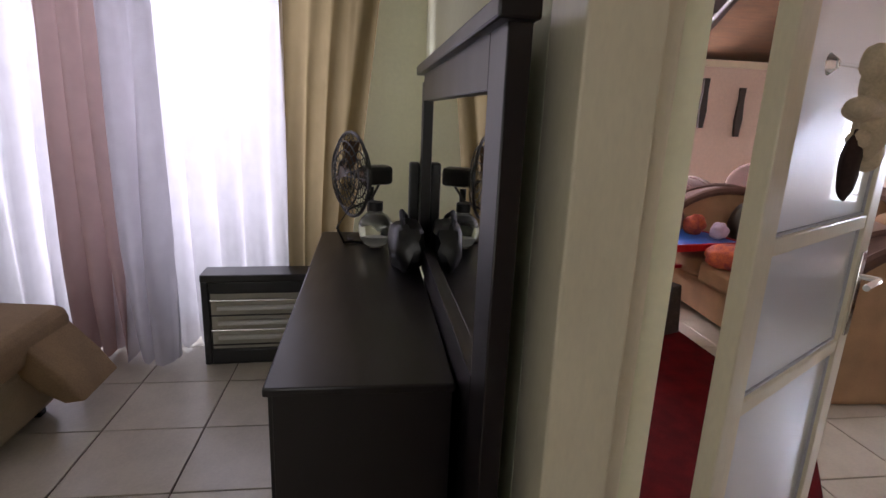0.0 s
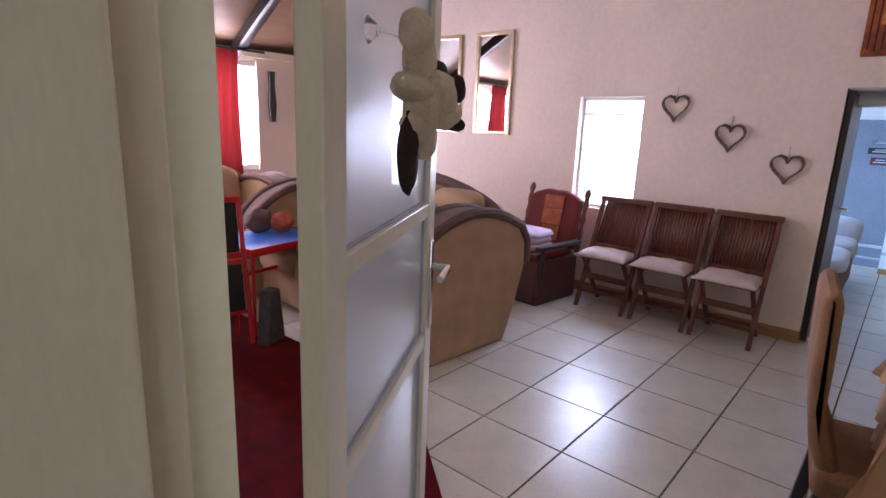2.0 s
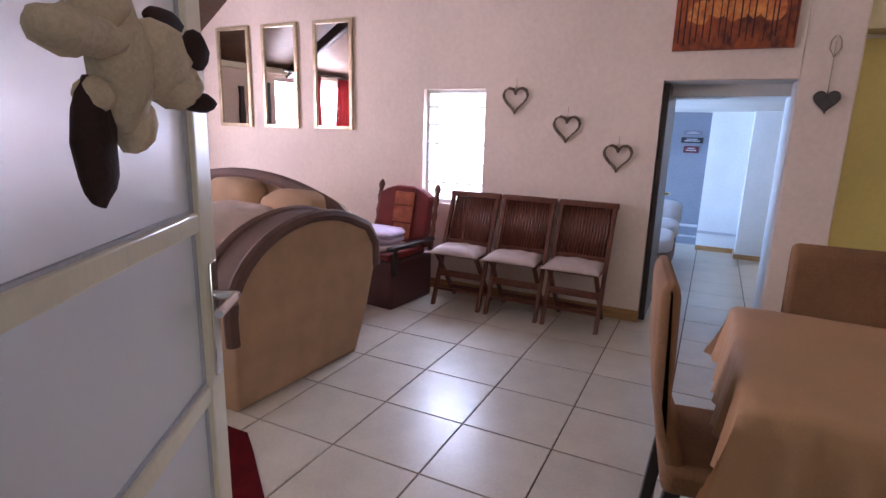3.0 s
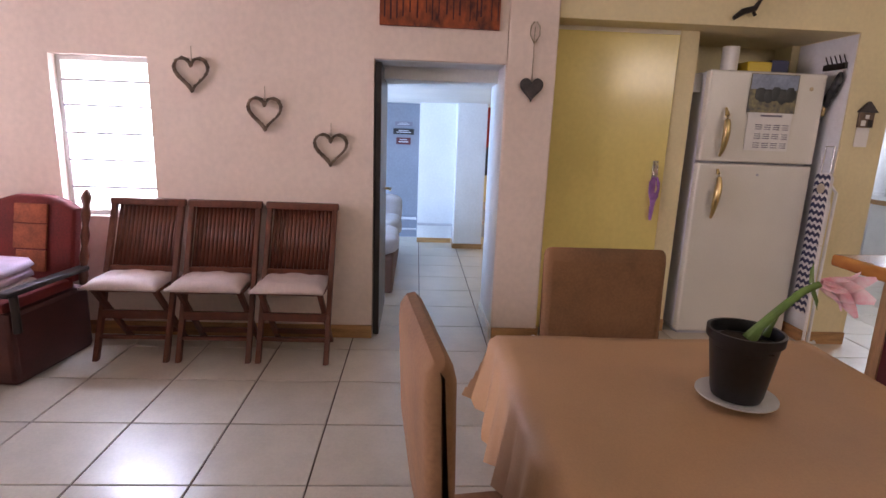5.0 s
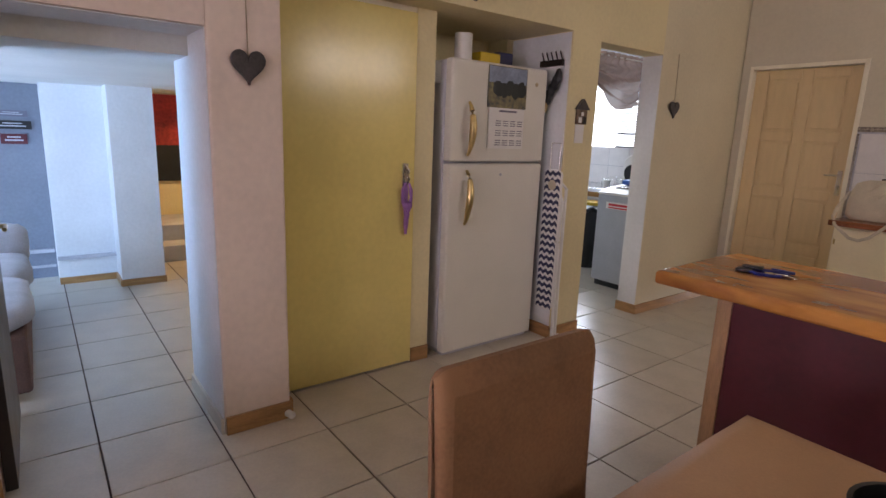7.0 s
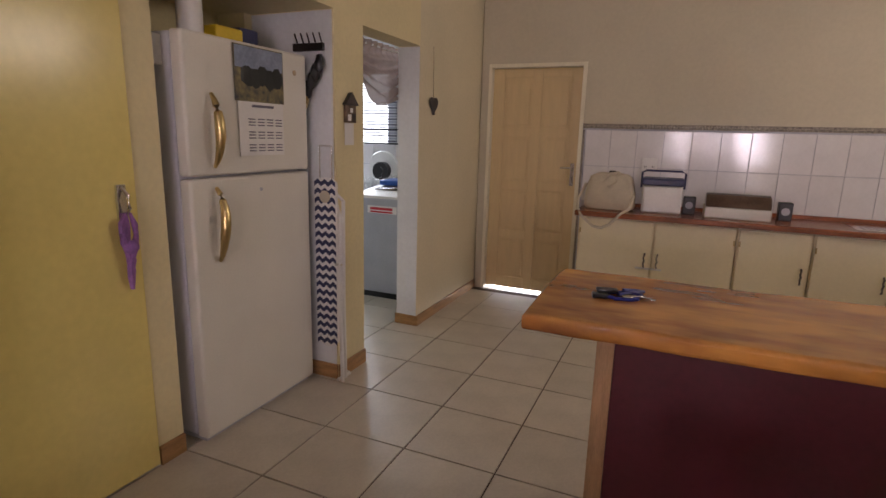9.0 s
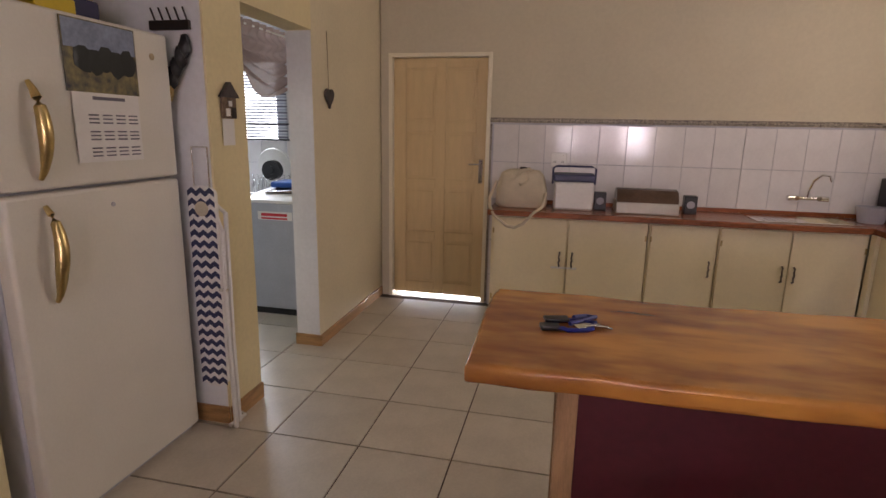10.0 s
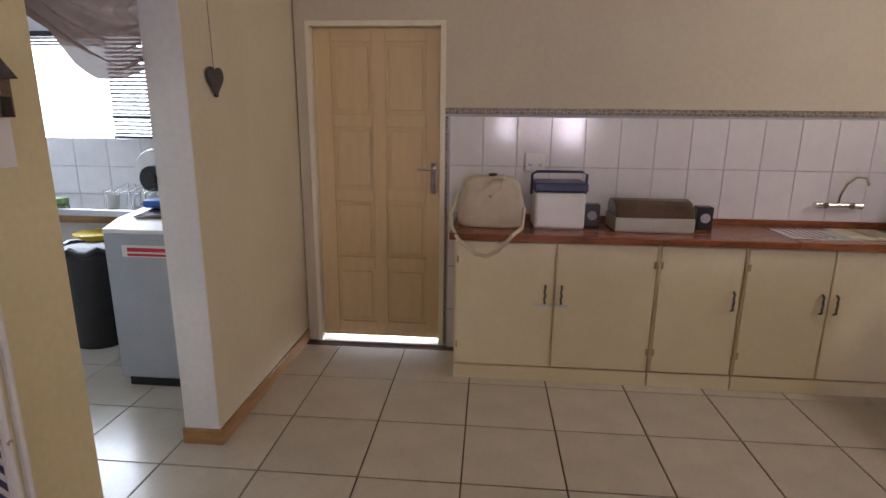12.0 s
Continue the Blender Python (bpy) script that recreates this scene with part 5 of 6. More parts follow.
def fridge_top_things():
    mesh_thing("paper_roll", cyls(((5.05, -1.70, 1.851), (5.05, -1.70, 2.02), 0.055)), M["paper"], "white paper towel roll standing on the fridge", "paper roll")
    mesh_thing("plastic_box", boxes((5.02, 5.2, -1.99, -1.82, 1.851, 1.93), bevel=0.01), M["yellow"], "yellow plastic box on top of the fridge", "box")
    mesh_thing("plastic_box", boxes((5.05, 5.2, -2.13, -2.0, 1.851, 1.95), bevel=0.01), M["navy"], "navy blue plastic box on top of the fridge", "box")


fridge_top_things()


def ironing_board():
    t = thing("ironing_board", "folded ironing board with a navy and white zigzag cover", "ironing board", (4.70, -2.338, 0), -90)
    board = [(0.072, 0.26), (0.072, 1.17)] + arc(0, 1.17, 0.072, 0.035, 0, 180, 8) + [(-0.072, 0.26)] + arc(0, 0.26, 0.072, 0.05, 180, 360, 8)[1:-1]
    bm = bmesh.new()
    bm_extrude(bm, board, "x", -0.012, 0.012, 0.004)
    for v in bm.verts:
        v.co.y += 0.10
    part("board", bm, M["paper"], t)
    bm = bmesh.new()
    for k in range(20):
        z = 0.225 + k * 0.049
        n = 6
        lo = [(0.03 + 0.14 * i / n, z + (0.018 if i % 2 else 0.0)) for i in range(n + 1)]
        for (a, za), (b, zb) in zip(lo, lo[1:]):
            bm.faces.new([bm.verts.new(p) for p in ((-0.0135, a, za), (-0.0135, b, zb), (-0.0135, b, zb + 0.026), (-0.0135, a, za + 0.026))])
    part("zigzag_stripes", bm, M["navy"], t, "navy zigzag stripes")
    bm = bmesh.new()
    bm_tube(bm, [(0.02, 0.0, 0.02), (0.02, 0.005, 0.5), (0.02, 0.0, 1.08), (0.02, 0.05, 1.12)], 0.011)
    bm_tube(bm, [(-0.02, -0.008, 0.01), (-0.02, -0.0, 0.4), (-0.02, 0.0, 0.72)], 0.011)
    bm_tube(bm, [(-0.02, 0.0, 0.72), (-0.02, -0.005, 1.0), (-0.01, 0.03, 1.1)], 0.01)
    bm_tube(bm, [(-0.03, 0.02, 0.02), (0.08, 0.01, 0.02), (0.12, 0.1, 0.02)], 0.01)
    part("leg", bm, M["white"], t)
    part("hinge_pin", cyls(((-0.02, -0.01, 0.72), (-0.02, 0.03, 0.72), 0.008)), M["chrome"], t)
    part("rest", cyls(((0.0, 0.06, 1.20), (0.0, 0.06, 1.38), 0.004), ((0.0, 0.14, 1.20), (0.0, 0.14, 1.38), 0.004), ((0.0, 0.06, 1.38), (0.0, 0.14, 1.38), 0.004)), M["chrome"], t)
    part("board_pad", cyls(((-0.016, 0.1, 1.10), (-0.013, 0.1, 1.10), 0.035)), M["canvasbag"], t)


ironing_board()


def key_rack():
    t = thing("key_rack", "dark wooden rack crowded with hanging keys on the recess wall", "key rack", (4.88, -2.352, 1.55), 0)
    part("rack", boxes((-0.08, 0.12, 0.0, 0.02, 0.33, 0.37), bevel=0.004), M["darkleg"], t)
    for k in range(5):
        part("peg", cyls(((-0.06 + 0.04 * k, 0.0, 0.37), (-0.06 + 0.04 * k, 0.025, 0.42), 0.004), n=6), M["darkleg"], t)
    rr = random.Random(3)
    for k in range(6):
        bm = bmesh.new()
        x = -0.06 + 0.025 * k
        bm_blob(bm, (x, 0.03, 0.26 - 0.045 * k), (0.028, 0.02, 0.05), 0.4, 3, 2, k)
        part("key_tag", bm, M["black"] if k != 4 else M["brass"], t)


key_rack()


def bird_house():
    t = thing("house_ornament", "small wooden house ornament with a note hung on the wall", "wall decoration", (PX + 0.008, -2.49, 1.385))
    part("house", boxes((-0.02, -0.002, -0.05, 0.05, 0.125, 0.22), bevel=0.002), M["twig"], t)
    bm = bmesh.new()
    bm_extrude(bm, [(-0.065, 0.22), (0.065, 0.22), (0, 0.29)], "x", -0.03, -0.002)
    part("roof", bm, M["greyheart"], t)
    part("window", boxes((-0.023, -0.0205, 0.005, 0.035, 0.135, 0.17), (-0.023, -0.0205, -0.012, 0.012, 0.18, 0.205)), M["paper"], t)
    part("door", boxes((-0.023, -0.0205, -0.04, -0.01, 0.127, 0.175)), M["darkleg"], t)
    part("note", boxes((-0.006, -0.003, -0.045, 0.045, 0.0, 0.123)), M["paper"], t)


bird_house()


# ---- kitchen back wall ----
def kitchen_door():
    y = KY - 0.09
    t = structure("door_kitchen", boxes((3.835, 4.64, y, y + 0.03, 0.03, 2.055)), M["kdoor"], "pale varnished eight panel wooden door")
    xs, zs = (3.835, 3.925, 4.185, 4.27, 4.53, 4.64), (0.03, 0.135, 0.52, 0.60, 0.98, 1.06, 1.46, 1.54, 1.975, 2.055)
    for i in (0, 2, 4):
        part("stile", boxes((xs[i], xs[i + 1], y + 0.03, y + 0.045, 0.03, 2.055), bevel=0.004), M["kdoor"], t)
    for a, b in ((xs[1], xs[2]), (xs[3], xs[4])):
        for k in (0, 2, 4, 6, 8):
            part("rail", boxes((a, b, y + 0.03, y + 0.044, zs[k], zs[k + 1]), bevel=0.004), M["kdoor"], t)
    for a, b in ((xs[1], xs[2]), (xs[3], xs[4])):
        for k in (1, 3, 5, 7):
            part("panel", boxes((a + 0.025, b - 0.025, y + 0.03, y + 0.038, zs[k] + 0.025, zs[k + 1] - 0.025), bevel=0.005), M["kdoor"], t)
    part("handle_plate", boxes((3.86, 3.895, y + 0.045, y + 0.05, 1.04, 1.24), bevel=0.002), M["chrome"], t)
    bm = cyls(((3.878, y + 0.05, 1.2), (3.878, y + 0.09, 1.2), 0.008))
    bm_tube(bm, [(3.878, y + 0.088, 1.2), (3.93, y + 0.088, 1.2), (3.975, y + 0.085, 1.2)], 0.008)
    bm_tube(bm, [(3.878, y + 0.05, 1.12), (3.878, y + 0.07, 1.11), (3.878, y + 0.06, 1.09)], 0.005)
    part("handle", bm, M["chrome"], t)
    structure("door_frame_kitchen", boxes((3.80, 3.833, KY - 0.12, KY + 0.012, 0, 2.09), (4.642, 4.67, KY - 0.12, KY + 0.012, 0, 2.09), (3.833, 4.642, KY - 0.12, KY + 0.012, 2.058, 2.09), bevel=0.003), M["frame"], "cream painted frame of the kitchen door")


kitchen_door()


def handle_bm(x, z, y):
    bm = bmesh.new()
    bm_tube(bm, [(x, y, z - 0.055), (x, y + 0.018, z - 0.045), (x + 0.006, y + 0.025, z - 0.02), (x - 0.002, y + 0.016, z), (x + 0.006, y + 0.025, z + 0.02), (x, y + 0.018, z + 0.045), (x, y, z + 0.055)], 0.0065, 8)
    return bm


def base_cabinet(x0, x1, doors, knobs, label):
    t = thing("base_cabinet", label, "kitchen cabinet", (0, 0, 0), 0, "base cabinets under the worktop")
    part("body", boxes((x0, x1, KY + 0.01, -4.215, 0.09, 0.86)), M["cabinet"], t)
    part("plinth", boxes((x0, x1, KY + 0.03, -4.20, 0.0, 0.088), bevel=0.003), M["cabinet"], t)
    for (a, b), k in zip(doors, knobs):
        d = part("door", boxes((a + 0.002, b - 0.002, -4.215, -4.193, 0.10, 0.845), bevel=0.003), M["cabinet"], t)
        part("handle", handle_bm(k, 0.545, -4.193), M["iron"], d, "curved dark chrome handle")
        hx = a + 0.008 if abs(k - b) < abs(k - a) else b - 0.008
        for hz in (0.2, 0.72):
            part("hinge", boxes((hx - 0.006, hx + 0.006, -4.193, -4.188, hz, hz + 0.04)), M["brass"], d)


base_cabinet(2.57, 3.70, ((3.135, 3.69), (2.575, 3.125)), (3.18, 3.088), "cream painted base cabinet with two doors")
base_cabinet(2.10, 2.565, ((2.115, 2.555),), (2.148,), "narrow cream painted base cabinet with one door")
base_cabinet(1.18, 2.095, ((1.645, 2.09), (1.19, 1.64)), (1.68, 1.605), "cream painted base cabinet under the sink")
bm = boxes((3.05, 3.24, -4.19, -4.183, 0.475, 0.49), bevel=0.003)
mesh_thing("child_lock", bm, M["white"], "white child lock across the cabinet handles", "child lock")


def side_cabinet():
    t = thing("base_cabinet", "cream painted base cabinet along the side wall", "kitchen cabinet", group="base cabinets under the worktop")
    part("body", boxes((0.57, 1.14, -4.2, -2.9, 0.09, 0.86)), M["cabinet"], t)
    part("plinth", boxes((0.6, 1.12, -4.19, -2.9, 0, 0.088)), M["cabinet"], t)
    part("filler_panel", boxes((1.141, 1.183, -4.19, -4.125, 0.0, 0.858)), M["cabinet"], t)
    for k in range(3):
        d = part("door", boxes((1.14, 1.162, -4.12 + k * 0.41, -3.72 + k * 0.41, 0.1, 0.845), bevel=0.003), M["cabinet"], t)
        part("handle", boxes((1.162, 1.18, -3.78 + k * 0.41, -3.77 + k * 0.41, 0.5, 0.6), bevel=0.003), M["chrome"], d)


side_cabinet()
structure("counter", boxes((1.86, 3.73, KY, -4.145, 0.86, 0.90), (0.56, 1.2, KY, -4.145, 0.86, 0.90), (1.2, 1.86, -4.24, -4.145, 0.86, 0.9), (1.2, 1.86, KY, -4.6, 0.86, 0.9), (0.56, 1.19, -4.145, -2.88, 0.86, 0.90), bevel=0.006), M["worktop"], "polished red brown wooden worktop")
structure("trim_counter_edge", boxes((0.56, 3.70, KY, KY + 0.012, 0.901, 0.93)), M["worktop"], "wooden upstand behind the worktop")


def sink():
    t = thing("sink", "stainless steel sink with drainer set in the worktop", "sink")
    part("drainer", boxes((1.56, 1.86, -4.6, -4.24, 0.895, 0.903), bevel=0.002), M["chrome"], t)
    for k in range(6):
        part("drainer_rib", boxes((1.60 + 0.04 * k, 1.61 + 0.04 * k, -4.56, -4.28, 0.903, 0.906), bevel=0.001), M["chrome"], t)
    bm = bmesh.new()
    bm_box(bm, 1.2, 1.24, -4.6, -4.24, 0.74, 0.903), bm_box(bm, 1.52, 1.56, -4.6, -4.24, 0.74, 0.903)
    bm_box(bm, 1.24, 1.52, -4.6, -4.56, 0.74, 0.903), bm_box(bm, 1.24, 1.52, -4.28, -4.24, 0.74, 0.903), bm_box(bm, 1.24, 1.52, -4.56, -4.28, 0.74, 0.75)
    part("basin", bm, M["chrome"], t)
    f = thing("wall_tap", "chrome wall mounted kitchen tap with a swan neck", "tap", (1.43, KY + 0.012, 1.035))
    part("tap_body", cyls(((-0.09, 0.035, 0), (0.09, 0.035, 0), 0.013), ((-0.075, 0, 0), (-0.075, 0.05, 0), 0.018), ((0.075, 0, 0), (0.075, 0.05, 0), 0.018)), M["chrome"], f)
    for s in (-1, 1):
        part("tap_handle", cyls(((s * 0.09, 0.035, 0), (s * 0.135, 0.04, 0.0), 0.02)), M["chrome"], f)
    bm = bmesh.new()
    bm_tube(bm, [(0, 0.035, 0), (-0.0, 0.04, 0.06), (-0.02, 0.05, 0.13), (-0.06, 0.07, 0.175), (-0.10, 0.09, 0.17), (-0.115, 0.1, 0.13)], 0.0085)
    part("spout", bm, M["chrome"], f)


sink()


def counter_things():
    t = thing("handbag", "cream canvas handbag with a strap hanging over the worktop edge", "bag", (3.50, -4.40, 0.90), 0)
    bm = bmesh.new()
    bm_blob(bm, (0, 0, 0.14), (0.195, 0.09, 0.15), 0.07, 2, 4, 2, 0, 0.36)
    for v in bm.verts:
        v.co.x *= 1 - 1.1 * max(0, v.co.z - 0.12)
        v.co.z = max(v.co.z, 0.002)
    part("body", bm, M["canvasbag"], t)
    bm = bmesh.new()
    bm_tube(bm, [(-0.08, 0.06, 0.27), (-0.06, 0.08, 0.30), (0, 0.09, 0.29), (0.06, 0.08, 0.21), (0.0, 0.09, 0.18), (-0.05, 0.09, 0.22), (-0.06, 0.07, 0.28)], 0.012)
    part("top_handle", bm, M["canvasbag"], t)
    bm = bmesh.new()
    bm_tube(bm, [(0.19, 0.03, 0.2), (0.235, 0.1, 0.08), (0.22, 0.2, 0.02), (0.18, 0.272, -0.03), (0.08, 0.28, -0.11), (0.02, 0.28, -0.12), (-0.04, 0.28, -0.09), (-0.12, 0.275, 0.0), (-0.17, 0.22, 0.03), (-0.19, 0.08, 0.12)], 0.011)
    part("strap", bm, M["canvasbag"], t)
    part("clasp", boxes((-0.03, 0.02, -0.02, 0.02, 0.285, 0.31), bevel=0.005), M["darkleg"], t)

    t = thing("cool_box", "white cool box with a navy lid on the worktop", "cool box", (3.11, -4.43, 0.90), 2)
    part("body", boxes((-0.145, 0.145, -0.11, 0.11, 0.0, 0.215), bevel=0.02, seg=3), M["white"], t)
    part("lid", boxes((-0.152, 0.152, -0.117, 0.117, 0.215, 0.27), bevel=0.012), M["navy"], t)
    bm = bmesh.new()
    bm_tube(bm, [(-0.158, 0, 0.19), (-0.158, 0.02, 0.31), (-0.13, 0.02, 0.325), (0.13, 0.02, 0.325), (0.158, 0.02, 0.31), (0.158, 0, 0.19)], 0.008)
    part("handle", bm, M["navy"], t)

    for i, x in enumerate((2.905, 2.26)):
        t = thing("speaker", "small black cube speaker on the worktop", "speaker", (x, -4.46, 0.90), 0, "pair of small speakers")
        part("case", boxes((-0.045, 0.045, -0.04, 0.04, 0, 0.135), bevel=0.006), M["black"], t)
        part("cone", cyls(((0, 0.04, 0.07), (0, 0.044, 0.07), 0.028)), M["grey"], t, "grey round speaker cone")

    t = thing("bread_bin", "low bread bin with a smoky roll top on the worktop", "bread bin", (2.58, -4.42, 0.90), 0)
    part("tray", boxes((-0.22, 0.22, -0.13, 0.13, 0.0, 0.085), bevel=0.008), M["heatpanel"], t)
    bm = bmesh.new()
    bm_extrude(bm, [(-0.12, 0.085), (0.125, 0.085), (0.11, 0.13), (0.07, 0.165), (0.0, 0.18), (-0.08, 0.17), (-0.12, 0.14)], "x", -0.215, 0.215, 0.006)
    part("roll_top", bm, M["smoke"], t)

    t = thing("dish_rack", "dark bowl shaped drainer standing beside the sink", "dish rack", (1.08, -4.45, 0.90))
    bm = bmesh.new()
    bm_lathe(bm, [(0.001, 0.0), (0.075, 0.0), (0.1, 0.11), (0.094, 0.11), (0.07, 0.01), (0.001, 0.01)], 24)
    part("bowl", bm, M["silver"], t)
    mesh_thing("microwave", boxes((0.62, 0.98, -4.62, -4.2, 0.901, 1.2), bevel=0.01), M["black"], "black microwave oven in the worktop corner", "microwave")
    t = thing("wall_socket", "white double wall socket on the tiles", "wall socket", (3.235, KY + 0.012, 1.205))
    part("plate", boxes((-0.06, 0.06, 0.0, 0.01, 0.0, 0.11), bevel=0.003), M["white"], t)
    for dx in (-0.03, 0.03):
        part("socket_hole", boxes((dx - 0.008, dx - 0.004, 0.0101, 0.0106, 0.03, 0.045), (dx + 0.004, dx + 0.008, 0.0101, 0.0106, 0.03, 0.045)), M["black"], t)
        part("rocker", boxes((dx - 0.008, dx + 0.008, 0.01, 0.014, 0.075, 0.095), bevel=0.001), M["white"], t)


counter_things()


# ---- utility room ----
def washing_machine():
    t = thing("washing_machine", "silver grey top loading washing machine in the utility room", "washing machine", (5.27, -3.90, 0), 0)
    part("body", boxes((-0.28, 0.325, -0.56, 0.0, 0.05, 0.90), bevel=0.015), M["silver"], t)
    part("foot", boxes((-0.27, 0.28, -0.54, -0.01, 0.0, 0.05)), M["black"], t)
    bm = bmesh.new()
    bm_extrude(bm, [(0.0, 0.90), (0.0, 0.92), (-0.12, 0.955), (-0.56, 1.0), (-0.56, 0.90)], "x", -0.28, 0.325, 0.008)
    part("panel", bm, M["white"], t)
    bm = bmesh.new()
    bm_extrude(bm, [(-0.13, 0.962), (-0.13, 0.966), (-0.50, 1.0), (-0.50, 0.996)], "x", -0.22, 0.23)
    part("lid", bm, M["smoke"], t)
    part("label_panel", boxes((-0.07, 0.22, 0.0, 0.003, 0.77, 0.835)), M["paper"], t)
    part("label_stripe", boxes((-0.03, 0.19, 0.003, 0.0045, 0.80, 0.822), (-0.03, 0.19, 0.003, 0.0045, 0.776, 0.79)), M["redink"], t)


washing_machine()
t = thing("blue_basin", "blue plastic basin on the washing machine", "basin", (5.42, -4.32, 0.985), 0)
part("basin", boxes((-0.17, 0.13, -0.13, 0.12, 0.0, 0.05), bevel=0.015), M["blue"], t)


def utility_sink():
    t = thing("sink_unit", "steel sink unit with a drainer in the utility room", "sink unit", (0, 0, 0))
    part("worktop", boxes((5.65, 7.6, -5.59, -4.85, 0.80, 0.85), bevel=0.004), M["chrome"], t)
    part("side_panel", boxes((5.75, 7.5, -5.55, -5.1, 0.0, 0.80)), M["white"], t)
    part("shelf", boxes((5.7, 7.55, -5.1, -4.9, 0.74, 0.80)), M["skirt"], t)
    for k, (x, y, r, h, m) in enumerate(((6.05, -5.05, 0.04, 0.11, "glass"), (6.15, -5.02, 0.04, 0.12, "glass"), (6.32, -5.0, 0.045, 0.09, "white"), (6.45, -5.15, 0.04, 0.1, "glass"), (6.0, -5.2, 0.05, 0.08, "white"))):
        bm = bmesh.new()
        bm_lathe(bm, [(0.001, 0), (r * 0.8, 0), (r, h), (r * 0.9, h), (r * 0.7, 0.01), (0.001, 0.01)], 18)
        mesh_thing("drinking_glass", bm, M[m], "upturned glass drying on the steel drainer" if m == "glass" else "white cup drying on the steel drainer", "cup", (x, y, 0.85))
    bm = bmesh.new()
    for k in range(9):
        bm_tube(bm, [(5.9 + 0.06 * k, -5.3, 0.86), (5.9 + 0.06 * k, -5.28, 0.99), (5.9 + 0.06 * k, -5.0, 0.95), (5.9 + 0.06 * k, -4.98, 0.86)], 0.003, 5)
    mesh_thing("dish_rack", bm, M["chrome"], "wire dish rack on the steel drainer", "dish rack")
    bm = bmesh.new()
    bm_lathe(bm, [(0.001, 0), (0.19, 0.01), (0.2, 0.03), (0.001, 0.03)], 28)
    bmesh.ops.rotate(bm, verts=bm.verts, cent=(0, 0, 0), matrix=Matrix.Rotation(radians(80), 3, "X"))
    mesh_thing("white_tray", bm, M["white"], "round white tray propped upright behind the dishes", "tray", (6.2, -5.4, 1.06))
    bm = cyls(((6.12, -5.27, 1.04), (6.12, -5.19, 1.04), 0.10), ((6.12, -5.19, 1.04), (6.12, -5.17, 1.04), 0.045))
    mesh_thing("saucepan", bm, M["black"], "black saucepan standing on edge in the rack", "saucepan")
    mesh_thing("sponge", boxes((6.75, 6.87, -5.1, -5.02, 0.851, 0.90), bevel=0.01), M["leaf"], "green sponge on the drainer", "sponge")


utility_sink()


def rubbish_bin():
    t = thing("rubbish_bin", "black rubbish bin with a bin liner in the utility room", "rubbish bin", (6.14, -4.50, 0))
    bm = bmesh.new()
    bm_lathe(bm, [(0.001, 0.0), (0.17, 0.0), (0.205, 0.66), (0.195, 0.67), (0.001, 0.65)], 28)
    part("bucket", bm, M["black"], t)
    bm = bmesh.new()
    bm_tube(bm, [((0.205 + 0.015 * math.sin(k * 1.7)) * math.cos(2 * math.pi * k / 24), (0.205 + 0.015 * math.sin(k * 1.7)) * math.sin(2 * math.pi * k / 24), 0.66 + 0.02 * math.sin(k * 2.3)) for k in range(24)], 0.025, 8, True)
    part("liner", bm, M["black"], t)


rubbish_bin()
mesh_thing("yellow_bucket", cyls(((6.3, -4.78, 0.0), (6.3, -4.78, 0.70), 0.13, 0.16)), M["yellow"], "tall yellow bucket beside the sink unit", "bucket")
structure("baseboard_utility", boxes((5.6, 7.9, -4.86, -4.84, 0.0, 0.08)), M["skirt"], "pine kick board under the sink unit")


def blind():
    t = thing("window_blind", "dark venetian blind half drawn across the utility window", "blind", (0, 0, 0))
    part("head_rail", boxes((6.1, 7.75, -5.58, -5.54, 2.13, 2.17)), M["black"], t)
    for k in range(24):
        part("slat", boxes((6.12, 6.63, -5.58, -5.555, 1.36 + k * 0.032, 1.376 + k * 0.032)), M["silver"] if k % 2 else M["ink"], t)
    part("bottom_rail", boxes((6.1, 6.64, -5.585, -5.55, 1.33, 1.35), (6.02, 6.64, -5.585, -5.55, 1.50, 1.515)), M["black"], t)
    for k in range(3):
        part("raised_slats", boxes((6.63, 7.72, -5.58, -5.555, 2.06 + k * 0.025, 2.075 + k * 0.025)), M["grey"], t)


blind()


def swag():
    """A gathered curtain swept to one side at the top of the utility doorway."""
    bm = bmesh.new()
    n, m = 60, 30
    g = []
    for i in range(n + 1):
        u = i / n
        row = []
        drop = 0.03 + 0.36 * min(1, u / 0.72) ** 0.7 - 0.05 * max(0, (u - 0.8) / 0.2) ** 2
        for j in range(m + 1):
            v = j / m
            y = -2.62 - 0.85 * u + 0.02 * math.sin(5 * v + 3 * u)
            sag = 0.02 * math.sin(math.pi * u)
            x = 4.955 + 0.034 * (0.3 + v) * math.sin(2 * math.pi * (4.5 * v ** 1.2 + 1.1 * u)) + 0.014 * (1 - v) * math.sin(2 * math.pi * u * 11) + 0.012 * noise.noise(Vector((u * 5, v * 5, 2)))
            row.append(bm.verts.new((x, y, 2.055 - (drop + sag) * v)))
        g.append(row)
    for a, b in zip(g, g[1:]):
        for j in range(m):
            bm.faces.new((a[j], a[j + 1], b[j + 1], b[j]))
    mesh_thing("door_curtain", bm, nmat("taupe satin curtain", _sheer((0.38, 0.28, 0.25), 0.05)), "taupe satin curtain swept to one side in the utility doorway", "curtain", smooth=True)
    mesh_thing("curtain_rail", cyls(((4.955, -2.60, 2.03), (4.955, -3.48, 2.03), 0.006)), M["white"], "thin white rail in the utility doorway", "curtain rail")


swag()


